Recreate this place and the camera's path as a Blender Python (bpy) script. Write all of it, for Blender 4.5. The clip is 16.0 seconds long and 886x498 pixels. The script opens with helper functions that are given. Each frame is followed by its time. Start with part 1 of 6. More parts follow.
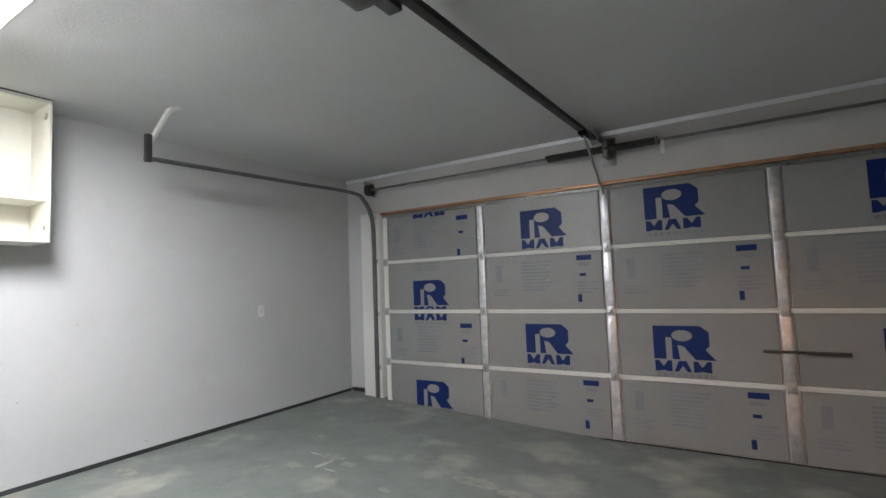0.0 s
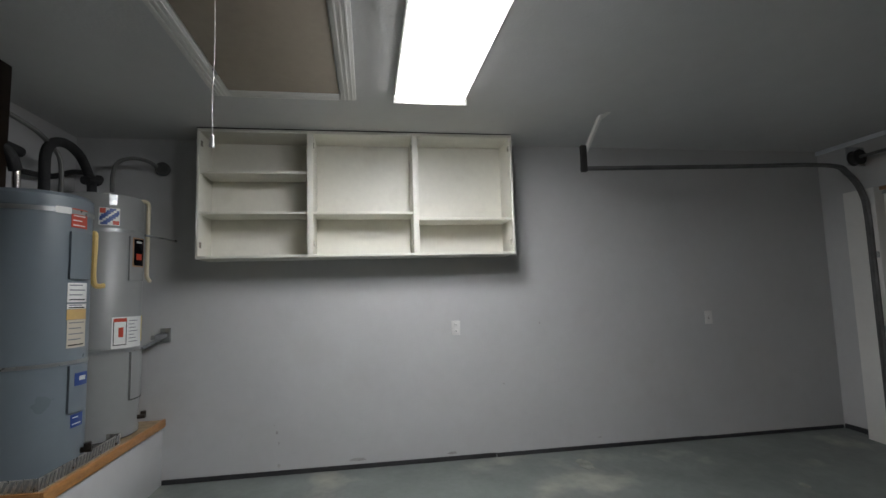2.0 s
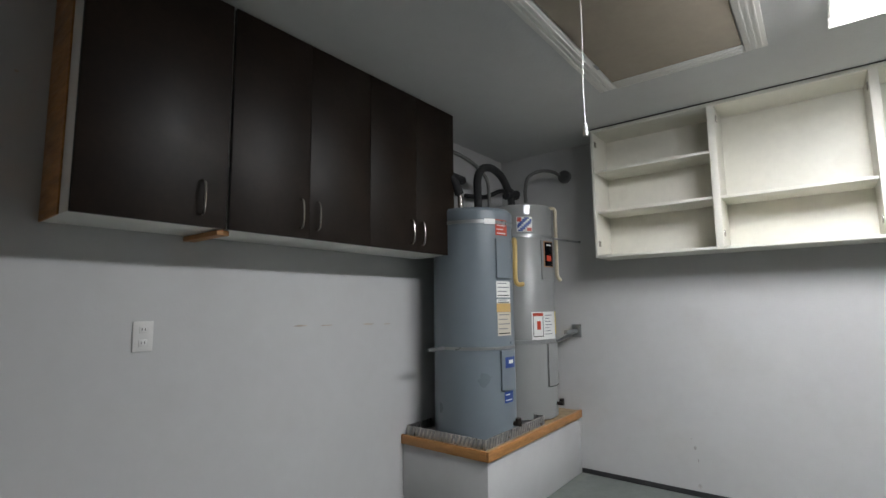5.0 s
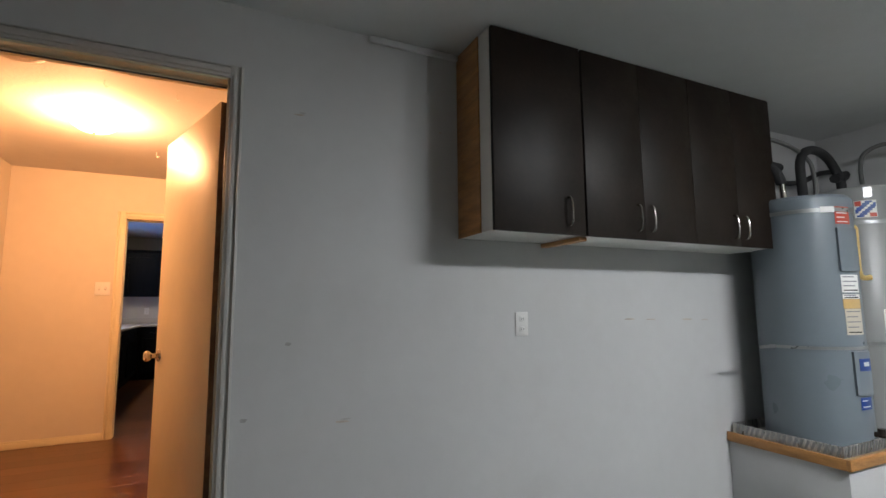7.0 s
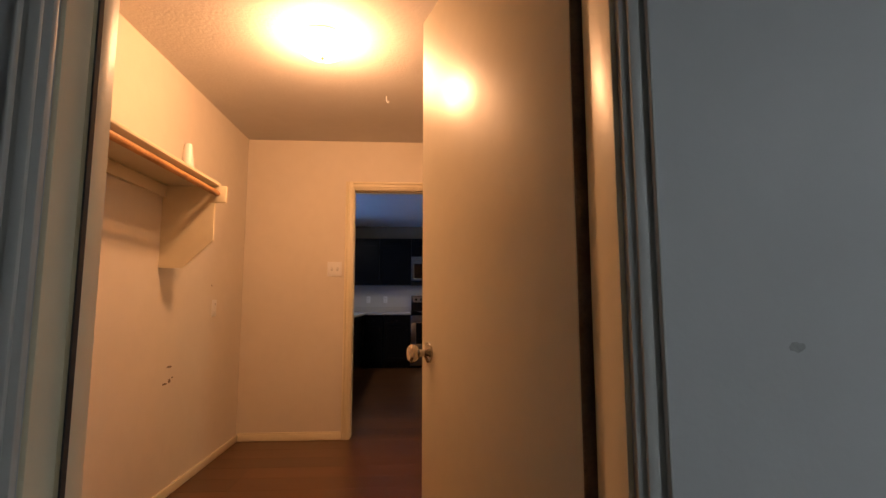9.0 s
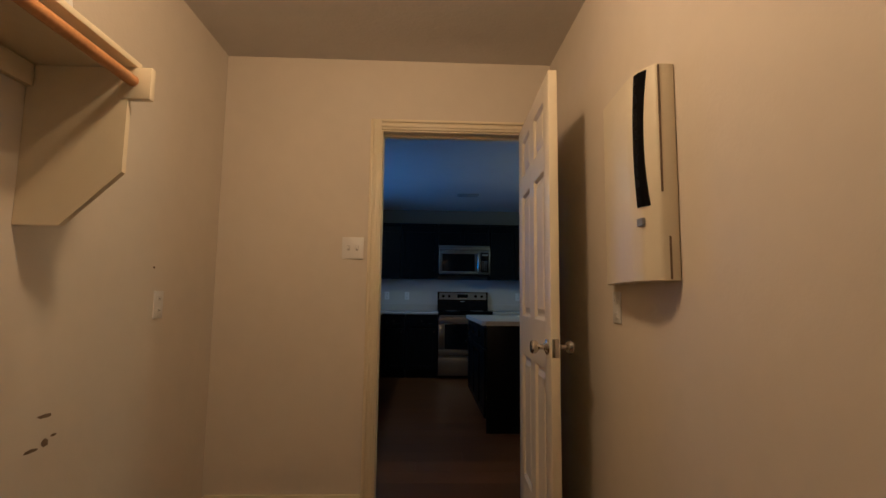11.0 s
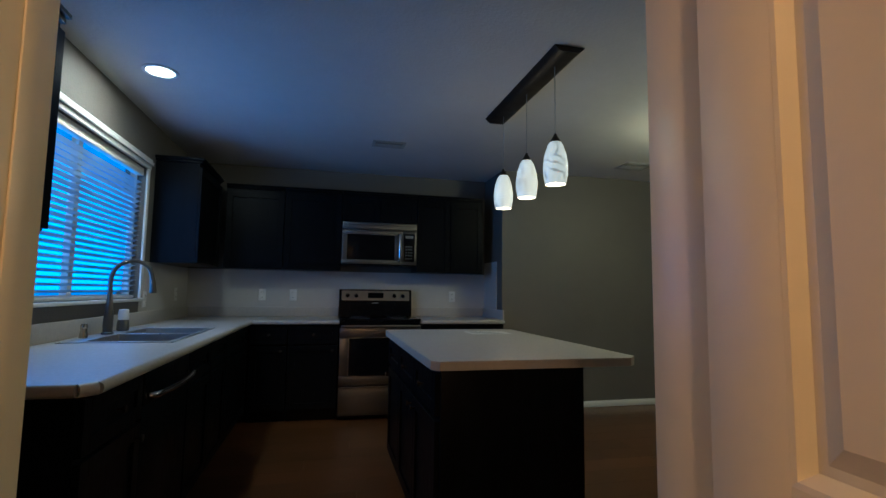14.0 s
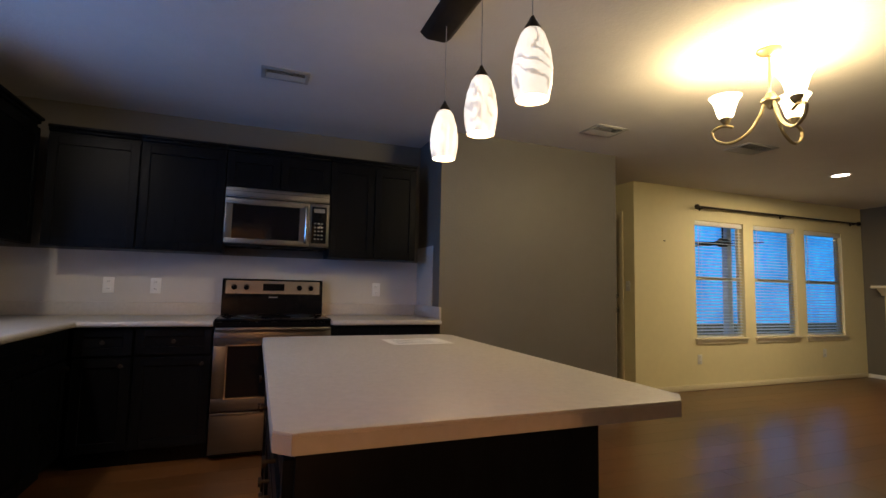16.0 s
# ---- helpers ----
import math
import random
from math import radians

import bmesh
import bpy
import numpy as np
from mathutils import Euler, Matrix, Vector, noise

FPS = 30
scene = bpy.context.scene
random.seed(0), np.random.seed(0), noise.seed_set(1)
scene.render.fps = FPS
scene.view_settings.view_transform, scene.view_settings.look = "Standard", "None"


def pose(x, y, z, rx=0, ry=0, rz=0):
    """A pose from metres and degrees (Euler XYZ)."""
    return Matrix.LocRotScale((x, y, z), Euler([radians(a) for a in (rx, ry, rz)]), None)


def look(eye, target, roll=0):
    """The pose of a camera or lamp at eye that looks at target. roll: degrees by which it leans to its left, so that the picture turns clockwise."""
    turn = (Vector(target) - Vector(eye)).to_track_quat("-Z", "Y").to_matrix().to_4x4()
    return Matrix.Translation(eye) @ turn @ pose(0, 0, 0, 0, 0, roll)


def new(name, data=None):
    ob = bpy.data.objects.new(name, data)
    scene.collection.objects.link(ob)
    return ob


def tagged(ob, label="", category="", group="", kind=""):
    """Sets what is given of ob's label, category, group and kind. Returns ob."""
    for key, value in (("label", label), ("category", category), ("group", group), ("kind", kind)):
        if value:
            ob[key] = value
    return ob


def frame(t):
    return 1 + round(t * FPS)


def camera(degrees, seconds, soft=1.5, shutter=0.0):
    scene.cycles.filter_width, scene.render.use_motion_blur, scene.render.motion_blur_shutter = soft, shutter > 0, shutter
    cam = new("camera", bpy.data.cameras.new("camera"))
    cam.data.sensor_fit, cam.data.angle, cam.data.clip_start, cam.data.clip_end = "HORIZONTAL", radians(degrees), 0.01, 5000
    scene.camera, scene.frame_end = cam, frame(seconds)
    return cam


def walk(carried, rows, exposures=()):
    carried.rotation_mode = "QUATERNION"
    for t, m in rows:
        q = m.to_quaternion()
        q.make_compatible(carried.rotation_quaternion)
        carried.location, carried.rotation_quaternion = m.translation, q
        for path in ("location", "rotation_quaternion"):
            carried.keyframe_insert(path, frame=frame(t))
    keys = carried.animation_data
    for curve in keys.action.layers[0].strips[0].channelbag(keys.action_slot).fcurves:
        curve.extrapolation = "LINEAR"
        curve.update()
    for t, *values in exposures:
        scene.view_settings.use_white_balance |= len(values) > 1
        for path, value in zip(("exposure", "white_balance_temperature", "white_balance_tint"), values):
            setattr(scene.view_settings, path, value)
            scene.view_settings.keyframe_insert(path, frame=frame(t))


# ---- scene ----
cam = camera(85.6, 16.0)
PATH = [
    (0, (0.202, -1.96, 1.145), (1.25, -3.657, 1.287), -2.2),
    (0.5, (0.213, -2.05, 1.193), (1.687, -3.392, 1.354), -2.1),
    (1, (0.241, -2.122, 1.217), (2.009, -3.041, 1.391), -2.0),
    (1.5, (0.306, -2.127, 1.233), (2.205, -2.73, 1.405), -1.7),
    (2, (0.431, -2.108, 1.213), (2.397, -2.421, 1.398), -1.7),
    (2.5, (0.535, -2.103, 1.211), (2.525, -2.057, 1.409), -1.6),
    (3, (0.637, -2.144, 1.202), (2.593, -1.784, 1.411), -1.5),
    (3.5, (0.73, -2.193, 1.222), (2.6, -1.517, 1.438), -1.2),
    (3.7, (0.739, -2.211, 1.214), (2.565, -1.424, 1.431), -1.0),
    (5.8, (0.433, -2.124, 1.187), (1.779, -0.664, 1.419), -0.9),
    (6, (0.37, -2.124, 1.189), (1.635, -0.593, 1.42), -0.9),
    (6.5, (0.19, -2.11, 1.19), (1.261, -0.437, 1.424), -0.6),
    (7, (0.003, -2.071, 1.17), (0.847, -0.274, 1.406), -0.5),
    (7.5, (-0.115, -1.929, 1.144), (0.406, -0.01, 1.362), -0.8),
    (8, (-0.182, -1.591, 1.15), (0.102, 0.377, 1.361), -0.6),
    (8.5, (-0.245, -1.127, 1.103), (-0.087, 0.855, 1.322), -0.7),
    (10.8, (-0.53, 0.516, 1.076), (-0.455, 2.504, 1.282), 0.6),
    (11, (-0.569, 0.647, 1.084), (-0.494, 2.634, 1.291), 0.7),
    (11.5, (-0.728, 0.975, 1.092), (-0.651, 2.963, 1.291), 0.8),
    (12, (-0.811, 1.314, 1.116), (-0.699, 3.302, 1.309), 0.6),
    (12.5, (-0.78, 1.614, 1.134), (-0.586, 3.596, 1.326), 0.2),
    (13, (-0.696, 1.973, 1.146), (-0.415, 3.945, 1.327), 0.6),
    (13.5, (-0.633, 2.401, 1.162), (-0.237, 4.354, 1.336), 0.6),
    (14, (-0.498, 2.768, 1.179), (-0.031, 4.705, 1.356), 0.8),
    (14.5, (-0.425, 3.069, 1.163), (0.11, 4.988, 1.338), 1.0),
    (15, (-0.367, 3.327, 1.145), (0.237, 5.226, 1.317), 1.0),
    (15.5, (-0.256, 3.556, 1.132), (0.38, 5.445, 1.301), 1.1),
    (16, (-0.121, 3.783, 1.149), (0.596, 5.642, 1.312), 1.2),
]
EXPOSURES = [(0.0, 0.5, 6500, 10), (0.5, -0.28, 6500, 10), (1.0, -0.72, 6500, 10), (1.5, -0.96, 6500, 10), (3.7, -1.12, 6500, 10), (5.8, -0.05, 6500, 10), (7.0, -0.12, 6450, 9),
             (8.7, -0.75, 6250, 8), (10.8, -1.58, 4350, -18), (12.5, -1.57, 4200, -20), (13.5, -1.5, 4500, -18), (14.0, -1.15, 4900, -13), (14.5, -0.42, 5550, -6), (16.0, -0.36, 6900, 8)]
walk(cam, [(t, look(eye, target, roll)) for t, eye, target, roll in PATH], EXPOSURES)

# ---- world and lights ----
world = bpy.data.worlds.new("dusk_sky")
scene.world = world
world.use_nodes = True
wn = world.node_tree.nodes
sky = wn.new("ShaderNodeTexSky")
sky.sky_type, sky.sun_disc = "NISHITA", False
sky.sun_elevation, sky.sun_rotation = radians(14.0), radians(200)
world.node_tree.links.new(sky.outputs[0], wn["Background"].inputs[0])
wn["Background"].inputs[1].default_value = 0.08


def area(name, loc, size, watts, colour, target=None, size_y=None):
    lamp = bpy.data.lights.new(name, "AREA")
    lamp.energy, lamp.color, lamp.size = watts, colour, size
    if size_y:
        lamp.shape, lamp.size_y = "RECTANGLE", size_y
    ob = new(name, lamp)
    ob.matrix_world = look(loc, target or (loc[0], loc[1], loc[2] - 1))
    return tagged(ob, kind="structure")


def bulb(name, loc, watts, colour, radius=0.04):
    lamp = bpy.data.lights.new(name, "POINT")
    lamp.energy, lamp.color, lamp.shadow_soft_size = watts, colour, radius
    ob = new(name, lamp)
    ob.location = loc
    return tagged(ob, kind="structure")


WARM, BLUE = (1.0, 0.45, 0.19), (0.13, 0.34, 1.0)
area("fluorescent_light", (2.58, -2.5, 2.345), 1.2, 80, (0.975, 1.0, 1.04), size_y=0.38)
for xx in (2.2, 2.96):
    bulb("fluorescent_tube_glow", (xx, -2.5, 2.325), 12, (0.975, 1.0, 1.04), 0.03)
bulb("dome_bulb", (-0.78, 1.65, 2.335), 118, WARM, 0.07)
for yy in (5.85, 5.45, 5.07):
    bulb("pendant_bulb", (0.67, yy, 1.745), 1.9, (1.0, 0.72, 0.46), 0.03)
for k in range(3):
    a = radians(4 + 120 * k)
    bulb("chandelier_bulb", (2.34 + 0.205 * math.cos(a), 5.44 + 0.205 * math.sin(a), 2.25), 22.5, (1.0, 0.78, 0.45), 0.04)
area("can_light_glow", (-1.485, 5.78, 2.425), 0.13, 22, (1.0, 0.86, 0.70))
area("can_light_glow", (5.62, 6.94, 2.425), 0.13, 48, (1.0, 0.8, 0.5))
# dusk light in the window openings
area("window_daylight", (-1.91, 5.83, 1.6), 1.65, 18, (0.04, 0.32, 1.0), target=(0, 5.83, 1.5), size_y=0.9)
area("window_daylight", (-1.822, 5.83, 1.6), 1.65, 14, BLUE, target=(0, 5.83, 1.5), size_y=0.9)


# ---- materials ----
def material(name, colour, rough=0.5, metal=0.0, vary=0.08, scale=6.0, bump=0.0, bump_scale=120.0, stain=None, stain_amount=0.0,
             stain_scale=1.2, coat=0.0, glow=0.0, stretch=None, rand=0.0, spec=0.5, patchy=0.07):
    m = bpy.data.materials.new(name)
    m.use_nodes = True
    n, l = m.node_tree.nodes, m.node_tree.links
    b = n["Principled BSDF"]
    b.inputs["Roughness"].default_value, b.inputs["Metallic"].default_value = rough, metal
    b.inputs["Coat Weight"].default_value = coat
    b.inputs["Specular IOR Level"].default_value = spec
    geo = n.new("ShaderNodeNewGeometry")
    mp = n.new("ShaderNodeMapping")
    l.new(geo.outputs["Position"], mp.inputs["Vector"])
    if stretch:
        mp.inputs["Scale"].default_value = stretch

    def nz(sc, detail=5.0, src=mp):
        t = n.new("ShaderNodeTexNoise")
        t.inputs["Scale"].default_value, t.inputs["Detail"].default_value = sc, detail
        l.new(src.outputs[0], t.inputs["Vector"])
        return t.outputs["Fac"]

    def ramp(src, a, bb, ca, cb):
        r = n.new("ShaderNodeMapRange")
        r.inputs["From Min"].default_value, r.inputs["From Max"].default_value = a, bb
        r.inputs["To Min"].default_value, r.inputs["To Max"].default_value = ca, cb
        l.new(src, r.inputs["Value"])
        return r.outputs["Result"]

    def times(a, bb):
        q = n.new("ShaderNodeMath")
        q.operation = "MULTIPLY"
        l.new(a, q.inputs[0])
        l.new(bb, q.inputs[1])
        return q.outputs[0]

    f = times(ramp(nz(scale), 0.3, 0.7, 1 - vary, 1 + vary), ramp(nz(scale * 9), 0.3, 0.7, 1 - vary * 0.5, 1 + vary * 0.5))
    if rand:
        oi = n.new("ShaderNodeObjectInfo")
        f = times(f, ramp(oi.outputs["Random"], 0, 1, 1 - rand, 1 + rand))
    mix = n.new("ShaderNodeMix")
    mix.data_type, mix.blend_type = "RGBA", "MULTIPLY"
    mix.inputs["Factor"].default_value = 1.0
    mix.inputs["A"].default_value = (*colour, 1)
    l.new(f, mix.inputs["B"])
    out = mix.outputs["Result"]
    if stain:
        mx = n.new("ShaderNodeMix")
        mx.data_type = "RGBA"
        l.new(ramp(nz(stain_scale, 7.0), 0.55, 0.75, 0, stain_amount), mx.inputs["Factor"])
        l.new(out, mx.inputs["A"])
        mx.inputs["B"].default_value = (*stain, 1)
        out = mx.outputs["Result"]
    l.new(out, b.inputs["Base Color"])
    l.new(ramp(nz(scale * 2.3), 0.3, 0.7, max(rough - patchy, 0.02), min(rough + patchy, 1)), b.inputs["Roughness"])
    if bump:
        bp = n.new("ShaderNodeBump")
        bp.inputs["Strength"].default_value, bp.inputs["Distance"].default_value = bump, 0.004
        l.new(nz(bump_scale, 3.0), bp.inputs["Height"])
        l.new(bp.outputs["Normal"], b.inputs["Normal"])
    if glow:
        l.new(out, b.inputs["Emission Color"])
        b.inputs["Emission Strength"].default_value = glow
    return m


def glass(name, colour=(1, 1, 1), rough=0.0):
    m = bpy.data.materials.new(name)
    m.use_nodes = True
    b = m.node_tree.nodes["Principled BSDF"]
    b.inputs["Base Color"].default_value = (*colour, 1)
    b.inputs["Transmission Weight"].default_value, b.inputs["Roughness"].default_value, b.inputs["IOR"].default_value = 1.0, rough, 1.2
    return m


M = {}
M["garage_paint"] = material("garage_white_paint", (0.54, 0.54, 0.54), 0.62, vary=0.03, scale=1.5, bump=0.11, bump_scale=70, stain=(0.44, 0.43, 0.41), stain_amount=0.25, stain_scale=2.2)
M["garage_ceiling"] = material("garage_ceiling_paint", (0.62, 0.62, 0.62), 0.75, vary=0.03, scale=1.2, bump=0.4, bump_scale=55)
M["concrete"] = material("painted_concrete", (0.165, 0.182, 0.17), 0.42, vary=0.14, scale=2.4, bump=0.2, bump_scale=70, stain=(0.48, 0.45, 0.38), stain_amount=0.75, stain_scale=2.1)
M["rubber"] = material("black_vinyl_base", (0.03, 0.03, 0.032), 0.6, vary=0.2)
M["laundry_paint"] = material("cream_wall_paint", (0.64, 0.58, 0.485), 0.6, vary=0.03, scale=1.4, bump=0.16, bump_scale=75)
M["ceiling_paint"] = material("ceiling_paint", (0.60, 0.575, 0.55), 0.8, vary=0.03, scale=1.4, bump=0.5, bump_scale=60)
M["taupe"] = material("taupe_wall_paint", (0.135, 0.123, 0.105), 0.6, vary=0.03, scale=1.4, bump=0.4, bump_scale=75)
M["yellow"] = material("pale_yellow_wall_paint", (0.78, 0.70, 0.44), 0.6, vary=0.03, scale=1.4, bump=0.4, bump_scale=75)
M["splash"] = material("white_backsplash_paint", (0.50, 0.475, 0.44), 0.4, vary=0.03, scale=2, bump=0.2, bump_scale=75)
M["trim"] = material("cream_gloss_trim", (0.74, 0.66, 0.47), 0.38, vary=0.03, scale=3, bump=0.05)
M["garage_trim"] = material("aged_white_trim", (0.50, 0.49, 0.46), 0.5, vary=0.05, scale=4, bump=0.06)
M["white_trim"] = material("white_gloss_trim", (0.76, 0.75, 0.72), 0.38, vary=0.03, scale=3)
M["door"] = material("cream_door_paint", (0.75, 0.68, 0.51), 0.42, vary=0.03, scale=2, bump=0.08, bump_scale=60)
M["laminate"] = material("brown_wood_laminate", (0.100, 0.043, 0.016), 0.28, vary=0.12, scale=1.6, stretch=(0.7, 3.0, 1), rand=0.22, patchy=0.0, spec=0.5)
M["espresso"] = material("espresso_wood", (0.0125, 0.0075, 0.0045), 0.46, spec=0.2, vary=0.3, scale=5, bump=0.12, bump_scale=45, patchy=0.05)
M["kitchen_dark"] = material("black_stained_cabinet", (0.0036, 0.0042, 0.0058), 0.34, spec=0.07, vary=0.3, scale=5, stretch=(5, 5, 0.6), bump=0.06, bump_scale=60)
M["edge_wood"] = material("honey_oak", (0.42, 0.20, 0.065), 0.45, vary=0.25, scale=6, stretch=(1, 1, 6), bump=0.1)
M["rod_wood"] = material("varnished_pine", (0.52, 0.26, 0.09), 0.35, vary=0.2, scale=8)
M["melamine"] = material("white_melamine", (0.74, 0.73, 0.69), 0.4, vary=0.03, scale=3)
M["shelf_cream"] = material("cream_painted_shelf", (0.76, 0.74, 0.66), 0.45, vary=0.04, scale=3, stain=(0.55, 0.5, 0.42), stain_amount=0.3, stain_scale=4)
M["hatch"] = material("beige_hatch_board", (0.40, 0.34, 0.27), 0.7, vary=0.06, scale=3, stain=(0.3, 0.25, 0.2), stain_amount=0.4, stain_scale=3)
M["steel"] = material("galvanised_steel", (0.42, 0.43, 0.44), 0.38, metal=0.9, vary=0.15, scale=8)
M["dark_steel"] = material("dark_oiled_steel", (0.06, 0.058, 0.056), 0.5, metal=0.6, vary=0.2, scale=8)
M["track"] = material("track_steel", (0.20, 0.20, 0.20), 0.45, metal=0.8, vary=0.15)
M["copper"] = material("copper_pipe", (0.42, 0.25, 0.15), 0.45, metal=0.7, vary=0.25, scale=6)
M["foil"] = material("foil_tape", (0.55, 0.56, 0.57), 0.38, metal=0.8, vary=0.2, scale=14, bump=0.9, bump_scale=18)
M["board"] = material("foil_faced_board", (0.25, 0.25, 0.245), 0.36, vary=0.05, scale=3, bump=0.15, bump_scale=14, rand=0.05)
M["ink_blue"] = material("blue_print", (0.006, 0.022, 0.12), 0.45, vary=0.1, spec=0.2)
M["ink_grey"] = material("grey_print", (0.205, 0.212, 0.23), 0.5, vary=0.1)
M["tank"] = material("blue_grey_enamel", (0.165, 0.195, 0.222), 0.34, vary=0.03, scale=2)
M["tank_light"] = material("light_grey_enamel", (0.28, 0.285, 0.28), 0.34, vary=0.03, scale=2)
M["insulation"] = material("black_pipe_foam", (0.018, 0.018, 0.019), 0.8, vary=0.25, bump=0.3)
M["grey_hose"] = material("grey_flexible_hose", (0.16, 0.16, 0.155), 0.45, metal=0.4, vary=0.1)
M["pvc"] = material("ivory_plastic_pipe", (0.66, 0.58, 0.42), 0.4, vary=0.05)
M["red"] = material("red_sticker", (0.50, 0.06, 0.03), 0.4)
M["white_paper"] = material("white_sticker", (0.76, 0.76, 0.74), 0.5, vary=0.03)
M["yellow_paper"] = material("yellow_sticker", (0.75, 0.55, 0.04), 0.5)
M["orange_paper"] = material("orange_sticker", (0.58, 0.38, 0.14), 0.5)
M["blue_paper"] = material("blue_sticker", (0.012, 0.05, 0.24), 0.4)
M["black_plastic"] = material("black_plastic", (0.005, 0.005, 0.006), 0.25, vary=0.15, spec=0.03)
M["black_glass"] = material("black_glass", (0.004, 0.004, 0.005), 0.08, vary=0.1, spec=0.22)
M["plate"] = material("white_plastic_plate", (0.72, 0.71, 0.69), 0.35, vary=0.02)
M["panel_plastic"] = material("ivory_plastic", (0.66, 0.60, 0.45), 0.42, vary=0.02)
M["stainless"] = material("brushed_stainless", (0.165, 0.158, 0.15), 0.36, metal=1.0, vary=0.03, scale=5, stretch=(0.4, 1, 12))
M["chrome"] = material("satin_nickel", (0.56, 0.53, 0.49), 0.2, metal=1.0, vary=0.04)
M["sink_steel"] = material("satin_sink_steel", (0.62, 0.62, 0.62), 0.34, metal=0.85, vary=0.05, scale=6)
M["counter"] = material("speckled_pale_counter", (0.44, 0.41, 0.37), 0.36, vary=0.05, scale=40, spec=0.45)
M["bronze"] = material("dark_bronze", (0.045, 0.036, 0.030), 0.4, metal=0.7, vary=0.15)
M["antique"] = material("brushed_antique_brass", (0.36, 0.29, 0.17), 0.35, metal=0.9, vary=0.1)
M["slat"] = material("white_blind_slat", (0.66, 0.70, 0.74), 0.45, vary=0.03)
sn, sl = M["slat"].node_tree.nodes, M["slat"].node_tree.links
thru, blend = sn.new("ShaderNodeBsdfTranslucent"), sn.new("ShaderNodeMixShader")
thru.inputs["Color"].default_value, blend.inputs[0].default_value = (0.55, 0.62, 0.70, 1), 0.45
sl.new(sn["Principled BSDF"].outputs[0], blend.inputs[1])
sl.new(thru.outputs[0], blend.inputs[2])
sl.new(blend.outputs[0], sn["Material Output"].inputs[0])
M["stain_pale"] = material("pale_floor_patch", (0.27, 0.27, 0.235), 0.6, vary=0.25, scale=12)
M["stain_brown"] = material("brown_scuff", (0.46, 0.40, 0.34), 0.7, vary=0.25, scale=12)
# dark scuffs and seams; also the painted shade on the house door's hinge edge
M["scuff_and_shade"] = material("dark_scuff_and_shade", (0.16, 0.115, 0.08), 0.7, vary=0.3, scale=20)
M["scuff_grey"] = material("grey_scuff", (0.40, 0.39, 0.38), 0.7, vary=0.25, scale=12)
M["vent"] = material("grey_vent_enamel", (0.34, 0.33, 0.31), 0.5, vary=0.05)
M["diffuser"] = material("lit_acrylic_diffuser", (1.0, 0.99, 0.98), 0.4, vary=0.0, glow=9.0)
M["dome_glass"] = material("lit_dome_glass", (1.0, 0.78, 0.48), 0.3, vary=0.02, glow=9.0)
M["shade_glass"] = material("lit_swirled_glass", (1.0, 0.88, 0.76), 0.25, vary=0.12, scale=9, stretch=(1, 1, 1.8), glow=1.1)
gn, gl = M["shade_glass"].node_tree.nodes, M["shade_glass"].node_tree.links
wave, tone, place, where = gn.new("ShaderNodeTexWave"), gn.new("ShaderNodeMapRange"), gn.new("ShaderNodeMapping"), gn.new("ShaderNodeNewGeometry")
wave.inputs["Scale"].default_value, wave.inputs["Distortion"].default_value, wave.inputs["Detail"].default_value = 8.0, 16.0, 3.0
place.inputs["Rotation"].default_value = (radians(35), radians(40), 0)
tone.inputs["From Min"].default_value, tone.inputs["From Max"].default_value = 0.0, 0.2
tone.inputs["To Min"].default_value, tone.inputs["To Max"].default_value = 0.5, 1.25
gl.new(where.outputs["Position"], place.inputs["Vector"])
gl.new(place.outputs[0], wave.inputs["Vector"])
gl.new(wave.outputs["Fac"], tone.inputs["Value"])
gl.new(tone.outputs["Result"], gn["Principled BSDF"].inputs["Emission Strength"])
M["bell_glass"] = material("lit_frosted_bell_glass", (1.0, 0.88, 0.62), 0.3, vary=0.04, glow=8.0)
M["can_glow"] = material("lit_can_lens", (1.0, 0.93, 0.84), 0.4, vary=0.0, glow=14.0)
M["dusk"] = material("dusk_haze", (0.03, 0.335, 1.0), 1.0, vary=0.35, scale=0.35, glow=1.25)
M["pane"] = glass("window_glass")
M["siding"] = material("blue_grey_siding", (0.75, 0.77, 0.80), 0.7, vary=0.06)
M["grass"] = material("dry_lawn", (0.10, 0.11, 0.05), 0.9, vary=0.3, scale=4)
M["mdf"] = material("raw_particle_board", (0.36, 0.27, 0.17), 0.75, vary=0.2, scale=20)
M["strap"] = material("galvanised_strap", (0.34, 0.35, 0.35), 0.33, metal=0.7, vary=0.12, scale=14)
M["gold_pipe"] = material("yellowed_plastic_pipe", (0.66, 0.46, 0.16), 0.4, vary=0.12, scale=10)
M["beige_paper"] = material("yellowed_paper_sticker", (0.56, 0.51, 0.42), 0.5, vary=0.06)
# near-white blue tone that carries the line of light above the overhead door
M["light_line"] = material("pale_light_line", (0.86, 0.88, 0.92), 0.42, metal=0.3, vary=0.05)
M["pan"] = material("embossed_aluminium", (0.50, 0.49, 0.47), 0.32, metal=0.8, vary=0.5, scale=9, stretch=(2, 2, 0.4), bump=0.6, bump_scale=22)

# ---- building helpers ----
ORIGIN = {}


def thing(name, loc, label="", category="", group="", kind=""):
    ob = new(name)
    ob.location = loc
    ob.empty_display_size = 0.1
    ORIGIN[ob] = Vector(loc)
    return tagged(ob, label, category, group, kind)


